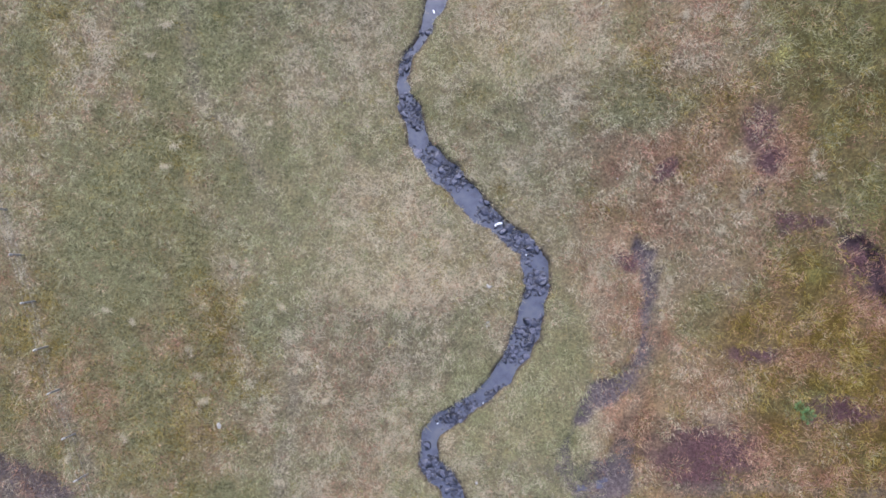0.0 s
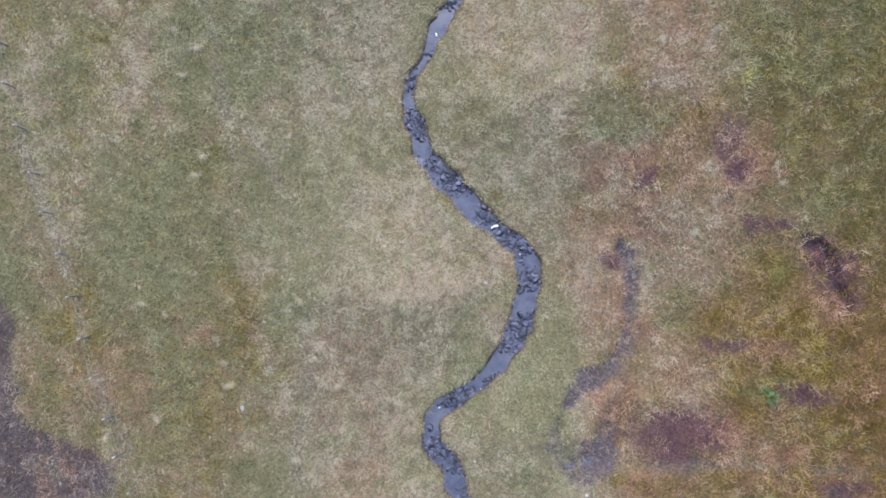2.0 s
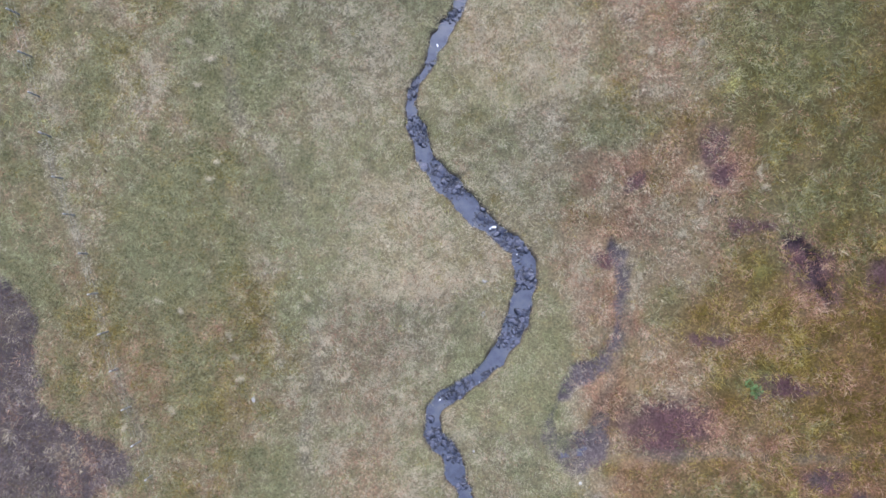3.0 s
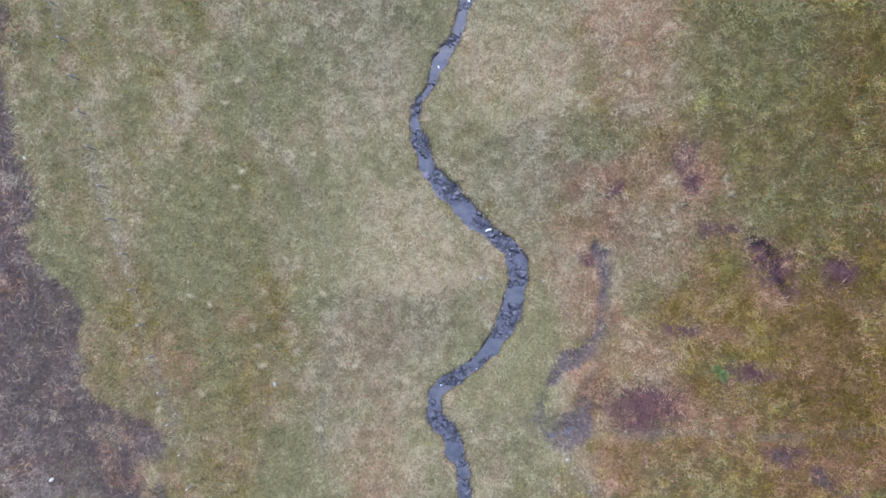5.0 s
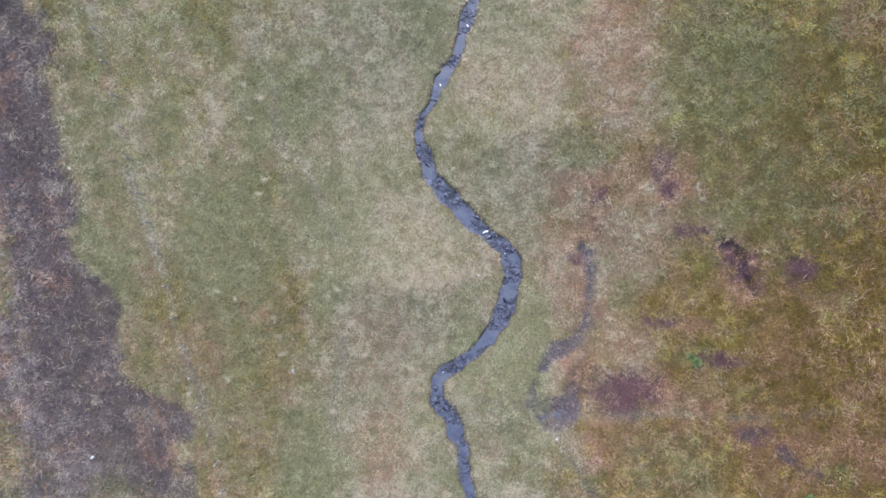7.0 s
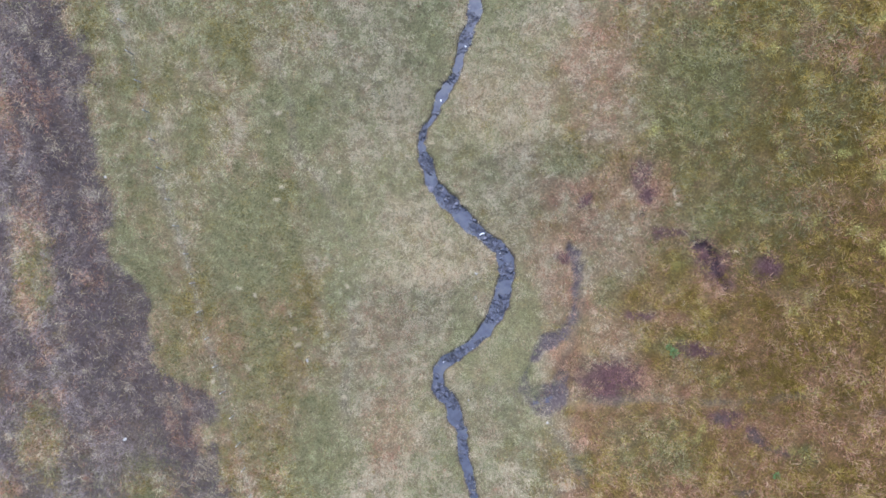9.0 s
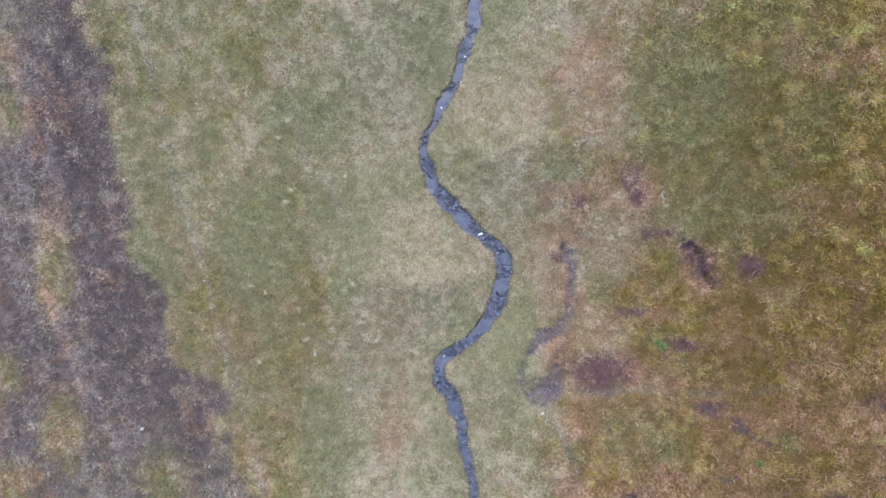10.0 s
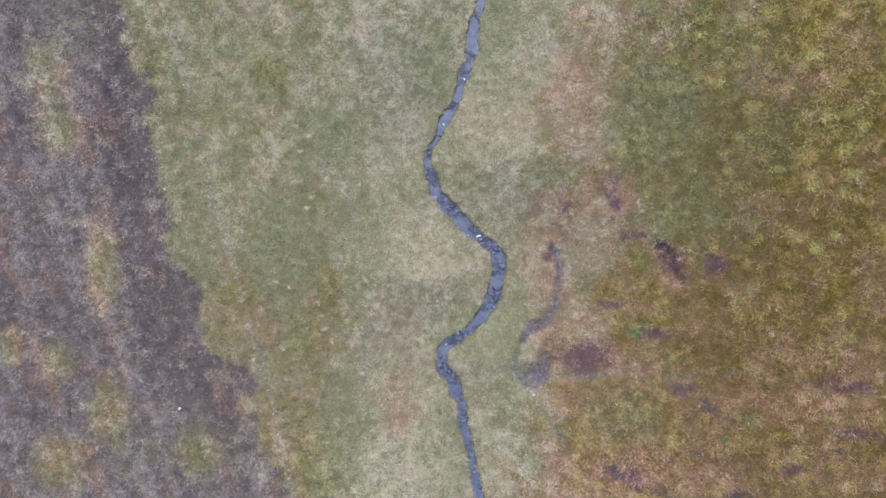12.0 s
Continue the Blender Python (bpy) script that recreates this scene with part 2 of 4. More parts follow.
RUST_PATCHES = [(31.88, -8.82, 2.31, 1.23, 0), (24.59, 15.79, 2.57, 1.28, 0), (9.82, -8.27, 0.72, 2.36, -5), (-5.07, -14.8, 1.74, 4.1, 0), (-16.93, -7.68, 2.57, 1.44, 0), (10.03, 12.98, 3.08, 3.59, 0), (22.29, -11.72, 3.08, 0.72, 0), (24.05, -17, 3.08, 1.03, 0), (36.18, -20.18, 3.08, 2.05, 0), (31.46, -19.65, 2.05, 1.54, 0), (27.66, 3.62, 2.05, 1.54, 0), (-31.64, -11.36, 1.03, 1.03, 0), (-33.96, 2.93, 2.05, 1.54, 0), (34.33, 16.78, 2.57, 2.57, 0), (17.11, 19.57, 1.54, 1.54, 0), (-4.67, -7.08, 2.4, 4.01, 10), (9.74, 4.61, 1.07, 0.59, 0), (17.64, 0.83, 1.87, 0.96, -10)]
RUST_STRONG = [(-13.6, -4.2, 0.45, 1.3, 8), (19.7, -0.9, 1.7, 2.4, 35), (9.75, 4.49, 1.07, 0.59, 0), (7.93, 4.02, 0.59, 0.91, 0), (10.51, 2.8, 0.91, 0.64, 0), (12.36, 3.92, 0.53, 1.07, 0), (15.03, 4.28, 1.18, 1.6, -15), (-12.55, -3.8, 0.43, 1.07, 15), (-16.56, -5.82, 1.07, 1.07, 20), (10.21, -3.82, 1.07, 0.53, 20), (8.32, -9.18, 0.69, 1.6, -8), (14.85, -9.35, 1.6, 0.85, -10), (17.8, -10.67, 2.14, 0.53, 0), (9.78, 1.09, 0.8, 1.07, 0), (16.71, -4.96, 1.6, 0.53, 0), (9.44, -2.48, 0.59, 1.07, 10)]
RUST_SOUTHEAST = [(25.96, -13.28, 5.64, 1.33, 0), (33.76, -14.57, 5.13, 2.05, 0), (23.72, -21.3, 4.1, 1.54, 0), (37.08, -10.1, 2.57, 2.05, 0), (17.43, -19.97, 3.08, 2.05, 0), (28.31, -9.09, 2.05, 1.03, 0), (37.62, -2.89, 1.54, 2.57, 0), (29.07, 14.37, 3.08, 1.54, 0)]
STRAW_PATCHES = [(8.09, 14.06, 4.62, 5.64, 0), (10.38, 2.11, 2.57, 3.59, 0), (-7.13, -11.52, 1.33, 3.39, -10), (10.61, -2.01, 0.62, 3.08, -8), (-27.76, 18.49, 1.33, 2.36, 0), (-5.58, -20.07, 2.57, 3.08, 0), (-5.48, -2.03, 4.62, 6.16, 0), (-4.99, 12.25, 3.08, 4.62, 0), (4.11, -23.48, 3.08, 2.05, 0), (10.14, -15.6, 1.54, 1.54, 0), (23.05, -17.54, 2.05, 1.54, 0), (27.13, -5.73, 2.05, 0.51, 0), (17.63, 18.63, 2.57, 2.05, 0), (-11.75, 14.78, 2.57, 2.57, 0), (-16.75, -11.32, 1.54, 2.05, -30)]
STRAW_BANK = [(10.28, -0.8, 0.24, 1.34, 8), (10.49, -2.99, 0.32, 1.07, -5), (7.39, -9.53, 0.59, 1.07, -20)]
BANK_RIDGE = [(10.4, 0.2), (10.75, -1.5), (10.75, -3.2), (10.5, -4.6), (10.0, -6.2), (9.5, -8.0), (8.9, -10.2)]
GREEN_PATCHES = [(5.51, -7.92, 1.64, 5.64, 0), (17.39, 11.45, 3.59, 4.1, 0), (21.71, 2.11, 5.13, 3.59, 0), (15.73, -15.44, 3.08, 2.46, 0), (-9.42, -15.09, 2.05, 4.1, 0), (-14.98, -0.02, 2.87, 4.62, 0), (1.27, -6.36, 1.03, 3.08, 0), (-1.43, 15.89, 1.23, 5.64, 0), (4.16, 19.39, 1.54, 3.59, 0), (-8.02, 2.04, 2.57, 3.08, 0), (-23.61, -2.07, 2.05, 3.08, 0), (-11.87, 9.47, 2.05, 3.08, 0), (26.59, -15.66, 1.54, 1.03, 0), (9.3, 6.73, 2.14, 1.34, 0), (-8.41, -3.27, 1.34, 1.6, 0), (-14.47, -6.22, 1.6, 2.94, 20), (-7.17, 2.05, 1.07, 0.64, 0), (12.17, -3.2, 0.91, 1.07, 0), (16.82, -7.12, 1.6, 0.8, 0)]
OLIVE_PATCHES = [(9.01, 7.22, 2.4, 1.34, 0), (11.36, 5.7, 1.6, 1.6, 0), (12.3, 3.16, 1.6, 1.34, 0), (8.47, 1.91, 1.34, 1.07, 0), (-14.23, -6.49, 2.4, 3.2, 20), (-9.76, -4.62, 1.6, 2.4, 10), (13.65, -3.96, 3.2, 1.6, 0), (-18.57, -4.1, 1.6, 2.67, 0), (2.83, 2.72, 0.48, 0.43, 0)]
LIME_PATCHES = [(34.64, 12.07, 1.03, 0.31, 0), (34.19, 8.86, 0.67, 0.36, 0), (35.1, 6.37, 0.62, 0.36, 0), (34.58, 5.03, 0.41, 0.51, 0), (32.05, 5.51, 0.77, 0.41, 40), (29.48, 7.09, 0.92, 0.26, 0), (16.75, -1.29, 0.41, 0.36, 0), (21.53, 18.54, 0.62, 0.41, 0), (19.4, 10.19, 0.41, 0.36, 0), (19.28, -13.94, 0.36, 0.72, -30), (27.88, -10.66, 0.72, 0.26, 0), (35.92, -8.03, 0.72, 0.46, 0), (30.29, 1.37, 0.46, 0.31, 0), (32.38, 0.13, 0.36, 0.46, 0), (27.24, 2.12, 0.41, 0.26, 0), (26.04, -4.46, 0.62, 0.31, 0), (35.36, -15.37, 0.62, 0.41, 0), (18.63, 17.92, 0.46, 0.36, 0), (31.38, 17, 0.72, 0.26, 0)]
LIME_SMALL = [(13.84, -15.84, 0.46, 0.31, 0), (26.79, -15.61, 0.62, 0.41, 0), (28.15, -21.06, 0.46, 0.36, 0), (34.37, -15.26, 0.51, 0.36, 0), (30.99, 0.63, 0.36, 0.26, 0), (34.27, 1.24, 0.41, 0.31, 0), (21.81, 19.86, 0.46, 0.31, 0), (21.19, 14.93, 0.41, 0.31, 0), (23.47, 14.54, 0.31, 0.31, 0), (26.95, 12.73, 0.36, 0.41, 0), (15, 8.96, 0.41, 0.46, 0), (32.11, 6.3, 0.46, 0.31, 0), (24.36, 6.98, 0.36, 0.26, 0), (27.02, 2.57, 0.41, 0.26, 0), (36.21, 10.53, 0.41, 0.31, 0), (29.43, -1.39, 0.36, 0.26, 0)]
LIME_PATCHES += LIME_SMALL
PEAT_PATCHES = [(23.69, -14.45, 0.92, 0.46, -40), (25.18, -15.51, 0.82, 0.26, -25), (23.09, -18.77, 0.92, 0.26, 0), (26.39, -22.7, 1.03, 0.51, 0), (36.08, -18.56, 0.62, 0.41, 0), (21.05, -12.77, 0.72, 0.41, 0), (15.63, -20.54, 0.72, 0.51, 0), (14.04, 2.64, 0.27, 0.27, 0)]
OXBOW = [(9.3, 0.3, 0.5), (9.62, -0.3, 0.9), (10.0, -1.3, 0.9), (10.1, -2.1, 0.85), (9.95, -3.3, 0.5), (9.78, -4.5, 0.45), (9.6, -5.4, 0.85), (9.2, -6.2, 1.05), (8.5, -6.8, 1.0), (7.7, -7.3, 1.3), (7.04, -8.04, 0.85), (6.4, -9.2, 0.4), (6.0, -10.2, 0.4), (6.1, -11.2, 1.0), (6.8, -11.8, 2.1), (7.8, -11.9, 2.6), (8.6, -11.3, 2.1), (8.95, -10.5, 1.0), (9.05, -9.8, 0.5)]
OXBOW_PUDDLES = [(7.3, -12.0, 0.8, 0.3, 5), (6.6, -12.1, 0.35, 0.2, -20), (8.3, -11.7, 0.4, 0.2, 30)]
PEAT_HOLE = [(18.74, 0.34, 0.41, 0.67, 40), (19.68, -0.77, 0.51, 0.92, 38), (20.53, -2.23, 0.31, 0.92, 22)]
FENCE_LINE = [(-24.03, 19.1), (-22.95, 14.4), (-22.4, 12.04), (-20.95, 5.67), (-20.49, 3.58), (-19.95, 1.54), (-19.33, -0.45), (-18.99, -2.68), (-18.43, -4.67), (-18.01, -6.8), (-17.48, -8.94), (-17.01, -10.67), (-16.62, -11.97), (-16.36, -12.97), (-14.29, -22.58), (-13.92, -24.71)]
SHEEP_TRACKS = [[(-7.36, -4.09), (-7.35, -8.32), (-8.14, -11.46), (-6.86, -15.73), (-5.57, -19), (-3.91, -22.93), (-3.59, -25.7)],
    [(-15.76, -17.13), (-15.13, -19.81), (-14.32, -23.6)],
    [(7.56, -13.06), (9.39, -15.92), (10.72, -18.29)],
    [(11.06, -11.73), (16.64, -11.33), (21.76, -11.61), (27.89, -10.92)],
    [(10.35, -3.0), (10.2, -5.3), (9.65, -7.2), (9.05, -9.0), (8.6, -10.4)],
    [(-21.63, 5.17), (-20.79, 2.4), (-19.84, 0.1), (-19.03, -3.04), (-18.35, -5.97), (-17.62, -8.67), (-16.66, -10.87)],
    [(-12.51, 13.33), (-11.72, 10.76), (-11.56, 8.57), (-11.18, 6.71), (-9.65, 5.12), (-8.17, 1.76), (-7.27, 0.18)]]

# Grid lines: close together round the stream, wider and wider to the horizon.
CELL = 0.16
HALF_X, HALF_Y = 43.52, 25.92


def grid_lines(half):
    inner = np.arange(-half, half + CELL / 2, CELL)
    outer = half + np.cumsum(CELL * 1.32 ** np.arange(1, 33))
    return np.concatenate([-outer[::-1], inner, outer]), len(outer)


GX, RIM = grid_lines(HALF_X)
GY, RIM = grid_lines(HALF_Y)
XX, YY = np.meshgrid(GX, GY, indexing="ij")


def distance_to(line, x, y, reach):
    """Distance to a sampled line and the nearest sample, for points within reach of its bounds; far points get reach."""
    flat_x, flat_y = x.ravel(), y.ravel()
    near = np.full(flat_x.shape, float(reach))
    which = np.zeros(flat_x.shape, int)
    ok = np.nonzero((flat_x > line[:, 0].min() - reach) & (flat_x < line[:, 0].max() + reach) & (flat_y > line[:, 1].min() - reach) & (flat_y < line[:, 1].max() + reach))[0]
    for part_ids in np.array_split(ok, max(1, len(ok) // 4000)):
        d = (flat_x[part_ids, None] - line[None, :, 0]) ** 2 + (flat_y[part_ids, None] - line[None, :, 1]) ** 2
        k = d.argmin(1)
        near[part_ids], which[part_ids] = np.sqrt(d[np.arange(len(part_ids)), k]), k
    return near.reshape(x.shape), which.reshape(x.shape)


d_stream, k_stream = distance_to(STREAM, XX, YY, 4.0)
BANK = d_stream - STREAM[k_stream, 2] / 2 + fbm(XX, YY, 0.9, 31) * 0.17 + value_noise(XX, YY, 0.33, 32) * 0.09
BANK[d_stream >= 3.9] = 4.0
d_track = np.minimum.reduce([distance_to(curve_through(line, 0.3), XX, YY, 3.0)[0] for line in SHEEP_TRACKS])
worn = (1 - smooth(0.12, 0.55, d_track + 0.2 * fbm(XX, YY, 0.8, 92))) * (0.4 + 0.6 * smooth(-0.3, 0.3, fbm(XX, YY, 2.6, 93)))
oxbow_line = curve_through(OXBOW, 0.2)
d_oxbow, k_oxbow = distance_to(oxbow_line, XX, YY, 4.0)
rag = fbm(XX, YY, 1.4, 41) * 0.3 + fbm(XX, YY, 0.45, 40) * 0.3
oxbow = 1 - smooth(-0.25, 0.3, d_oxbow - oxbow_line[k_oxbow, 2] / 2 + rag)
oxbow = oxbow * (0.5 + 0.5 * smooth(-0.45, 0.35, fbm(XX, YY, 1.3, 45)))
hole = blob_sum(XX, YY, PEAT_HOLE, 43, 0.6)
bare = blob_sum(XX, YY, PEAT_PATCHES, 44, 0.4)
d_valley, _ = distance_to(STREAM[::3], XX, YY, 20.0)
terrace = np.exp(-(d_oxbow / 1.8) ** 2)  # the old channel lies on a shelf half-way down
BASE = slope(YY) - (1 - terrace) * VALLEY_DEPTH * np.exp(-(d_valley / VALLEY_WIDTH) ** 2) - terrace * 1.75


def species_weights():
    """How much of each plant grows at each grid point."""
    ridge = 1 - smooth(0.1, 0.6, distance_to(curve_through(BANK_RIDGE, 0.3), XX, YY, 3.0)[0] + 0.5 * fbm(XX, YY, 0.9, 95))
    n1, n2, n3 = (fbm(XX, YY, c, s) for c, s in ((7.0, 51), (2.2, 52), (0.9, 53)))
    grain = fbm((XX + 0.28 * YY) * 2.2, YY * 0.22, 2.4, 54)  # old drains and wheel marks run north to south in the west
    n2 = n2 + 0.85 * grain * (1 - smooth(-9, -1, XX))
    edge = np.interp(YY, [p[0] for p in HEATHER_EDGE][::-1], [p[1] for p in HEATHER_EDGE][::-1]) + 0.4
    west = 1 - smooth(-0.5, 0.5, XX - edge + n2 * 1.1 + n3 * 1.3)
    clear = blob_sum(XX, YY, CLEARINGS, 61, 0.6)
    olive_edge = np.interp(YY, [p[0] for p in OLIVE_EDGE][::-1], [p[1] for p in OLIVE_EDGE][::-1])
    east = smooth(-1.8, 1.8, XX - olive_edge + n2 * 1.6 + n3 * 1.2 + n1 * 1.8)
    XW, YW = XX + 3.2 * fbm(XX, YY, 8.0, 56) + 1.2 * n2, YY + 3.2 * fbm(XX, YY, 8.0, 57) + 1.2 * n3  # no zone ends in a straight line
    valley = 1 - smooth(5, 11, np.abs(XX + 1 + n1 * 3))
    north = smooth(-1, 7, YW) * (1 - smooth(-0.5, 3.5, XW)) * smooth(-16, -9, XW)  # greener sward beside the upper stream
    north_east = east * smooth(-1, 8, YW) * (1 - 0.5 * smooth(25, 33, XW))
    far_east = smooth(17, 23, XW) * (1 - smooth(4, 12, YW))
    north_west = (1 - smooth(-13, -8, XW)) * smooth(-3, 6, YW)
    west_grass = (1 - smooth(-13, -5, XX + n1 * 3)) * (1 - 0.8 * smooth(-3, 6, YW))
    straw = 0.37 - 0.12 * smooth(16, 26, XW) + 0.16 * smooth(7.5, 10, XW) * (1 - smooth(17, 22, XW)) * smooth(-13, -7, YW) - 0.14 * smooth(5, 9, XW) * smooth(8, 14, -YW) + 0.19 * valley - 0.06 * north - 0.18 * west_grass - 0.08 * north_west - 0.33 * east + 0.25 * n2 + 0.36 * n3 + 0.24 * blob_sum(XX, YY, STRAW_PATCHES, 62, 0.6) + 1.6 * blob_sum(XX, YY, STRAW_BANK, 62, 0.6) + 0.9 * ridge * smooth(-4, -2, YY) + 0.8 * worn * (1 - smooth(-3, 0, XX))
    green = 0.34 - 0.08 * smooth(16, 26, XW) - 0.12 * far_east + 0.8 * north_east + 0.16 * valley + 0.1 * north + 0.30 * west_grass + 0.1 * north_west - 0.12 * smooth(7, 9, XW) + 0.18 * smooth(9.5, 12, XW) * (1 - smooth(18, 23, XW)) - 0.2 * n1 - 0.3 * n2 - 0.25 * n3 + 1.5 * blob_sum(XX, YY, GREEN_PATCHES, 63, 0.6)
    olive = 0.22 + 0.35 * smooth(17, 24, XW) + 0.24 * west_grass - 0.1 * (1 - smooth(-9, 0, XW)) - 0.3 * north_east + 0.75 * east + 0.25 * n1 - 0.3 * n3 - 0.16 * valley + 0.5 * blob_sum(XX, YY, OLIVE_PATCHES, 68, 0.7)
    rust = 0.12 + 0.48 * smooth(6, 11, XW) * (1 - 0.65 * smooth(15, 21, XW)) * (1 - 0.4 * smooth(4, 9, YW)) + 0.55 * n1 * n2 + 0.45 * smooth(0.1, 0.7, n2 - 0.3 * n1) * smooth(5, 9, XW) + 0.3 * n3 + 0.2 * west_grass + 0.45 * blob_sum(XX, YY, RUST_PATCHES, 64, 0.7) + (0.45 + 1.1 * smooth(-0.4, 0.5, n3)) * blob_sum(XX, YY, RUST_STRONG, 64, 0.6) + 1.0 * blob_sum(XX, YY, RUST_SOUTHEAST, 67, 0.7) + 0.3 * east * smooth(2, 12, -YW) + 0.28 * far_east + 1.5 * ridge * (1 - 0.7 * smooth(-4, -2, YY))
    lime = -0.05 + 1.0 * np.maximum(n2, 0) * np.maximum(n3, 0) * east * (1 + 2.2 * smooth(19, 27, XX)) + (1.8 + 2.2 * smooth(28, 32, XX)) * blob_sum(XX, YY, LIME_PATCHES, 65, 0.5)
    # a mosaic of small stands, stronger on the wet side
    mosaic = 0.12 + 0.4 * smooth(4, 10, XX)
    straw, green, olive, rust = (v + mosaic * fbm(XX, YY, 1.5, k) for v, k in ((straw, 201), (green, 202), (olive, 203), (rust, 204)))
    heath_east = blob_sum(XX, YY, HEATHER_EAST, 66, 0.8) * (0.6 + 0.4 * smooth(-0.35, 0.3, n3))
    heath = np.maximum.reduce([west * (1 - 0.8 * clear), 0.95 * heath_east, 0.6 * oxbow])
    layers = [np.maximum(v, 0.02) * (1 - 0.93 * heath) for v in (straw, green, olive, rust, lime)]
    # thin straw, rust and green tufts among the western heather
    tufty = fbm(XX, YY, 1.7, 55)
    layers[0] = layers[0] + west * (0.04 + 0.45 * smooth(0.15, 0.6, tufty))
    layers[1] = layers[1] + west * 0.35 * smooth(0.1, 0.6, n1 - 0.4 * tufty)
    layers[3] = layers[3] + west * (0.10 + 0.5 * smooth(0.15, 0.6, n2 - 0.3 * n1))
    layers.append(heath * 1.0 + 0.02 + 0.22 * smooth(5, 10, XX) * smooth(0.25, 0.8, n3 - 0.3 * n2))
    bog = smooth(9.5, 16, XW + 1.5 * n2 + 1.5 * n3)  # the green turns dark and sour away from the stream
    layers.append(layers[1] * bog)
    layers[1] = layers[1] * (1 - bog)
    sprigs = blob_sum(XX, YY, [(4.6, -11.3, 2.2, 1.6, 0), (3.6, -8.8, 1.0, 0.5, 30)], 69, 0.7)
    layers[5] = layers[5] + 0.5 * sprigs * smooth(0.1, 0.6, n3 + 0.3)
    w = np.stack(layers)
    return w / w.sum(0)


WEIGHTS = species_weights()
wet = smooth(5, 10, XX + 2 * fbm(XX, YY, 5.0, 94)) + 0.5 * smooth(16, 26, XX)  # tufts stand further apart on the wet moor
GAPS = 0.15 + 0.85 * smooth(-0.6 + 0.22 * wet, 0.0 + 0.3 * wet, fbm(XX, YY, 0.8, 91, 3))
COVER = GAPS * (1 - smooth(0.25, 0.75, oxbow) * 0.65) * (1 - 0.75 * smooth(0.2, 0.8, hole)) * (1 - 0.8 * smooth(0.3, 0.8, bare)) * (1 - worn * (0.3 + 0.45 * smooth(-3, 0, XX)))

# ---- ground ----
hummock = fbm(XX, YY, 5.0, 71) * 0.12 + fbm(XX, YY, 0.8, 72) * 0.05
broad = fbm(XX, YY, 90.0, 73) * 1.5 * smooth(45, 160, np.hypot(XX, YY))
away = smooth(0.0, 1.6, BANK)
HEIGHT = hummock * (0.25 + 0.75 * away) + broad + 0.05 * (1 - smooth(0.3, 1.0, np.abs(BANK - 0.5)))
HEIGHT = HEIGHT - 0.16 * smooth(0.2, 0.8, oxbow) - 0.22 * smooth(0.1, 1.0, hole) - 0.06 * bare
HEIGHT = HEIGHT + oxbow * fbm(XX, YY, 0.6, 75) * 0.10 - 0.05 * worn
bed = -0.34 + value_noise(XX, YY, 0.5, 74) * 0.05
into = smooth(-0.16, 0.10, BANK)
HEIGHT = BASE + bed * (1 - into) + HEIGHT * into

LITTER = np.array([(0.20, 0.168, 0.112), (0.105, 0.105, 0.052), (0.068, 0.047, 0.008), (0.128, 0.072, 0.043), (0.17, 0.16, 0.05), (0.065, 0.051, 0.049), (0.066, 0.065, 0.026)])
litter = np.einsum("sxy,sc->xyc", WEIGHTS, LITTER)
peat = np.array((0.058, 0.046, 0.042))
mud = np.array((0.082, 0.069, 0.075))
red_heath = blob_sum(XX, YY, HEATHER_EAST, 66, 0.8)
for amount, tone in ((0.8 * smooth(0.1, 0.7, red_heath), np.array((0.068, 0.039, 0.043))), (0.9 * smooth(0.15, 0.75, oxbow), mud), (smooth(0.15, 0.65, hole), np.array((0.036, 0.024, 0.028))), (0.8 * bare, peat), (0.55 * worn, np.array((0.105, 0.092, 0.070))), (1 - smooth(0.0, 0.15, BANK), peat)):
    litter = litter * (1 - amount[..., None]) + tone * amount[..., None]


def fast_mesh(name, verts, faces, material):
    """A mesh from arrays of vertices and of faces that all have the same number of corners."""
    me = bpy.data.meshes.new(name)
    n, k = faces.shape
    me.vertices.add(len(verts))
    me.vertices.foreach_set("co", np.ascontiguousarray(verts, np.float32).ravel())
    me.loops.add(n * k)
    me.loops.foreach_set("vertex_index", np.ascontiguousarray(faces, np.int32).ravel())
    me.polygons.add(n)
    me.polygons.foreach_set("loop_start", np.arange(0, n * k, k, dtype=np.int32))
    me.polygons.foreach_set("loop_total", np.full(n, k, np.int32))
    me.update(calc_edges=True)
    me.materials.append(material)
    return me


def build_ground():
    nx, ny = XX.shape
    verts = np.stack([XX, YY, HEIGHT], -1).reshape(-1, 3)
    i, j = np.meshgrid(np.arange(nx - 1), np.arange(ny - 1), indexing="ij")
    a = (i * ny + j).ravel()
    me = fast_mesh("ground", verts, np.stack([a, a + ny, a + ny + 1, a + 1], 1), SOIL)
    me.polygons.foreach_set("use_smooth", np.ones(len(me.polygons), bool))
    at = me.attributes.new("litter", "FLOAT_COLOR", "POINT")
    at.data.foreach_set("color", np.concatenate([litter, np.ones((nx, ny, 1))], -1).astype(np.float32).ravel())
    return tagged(new("ground", me), "open peat moor with litter under the grass", "ground", kind="structure")


ground = build_ground()


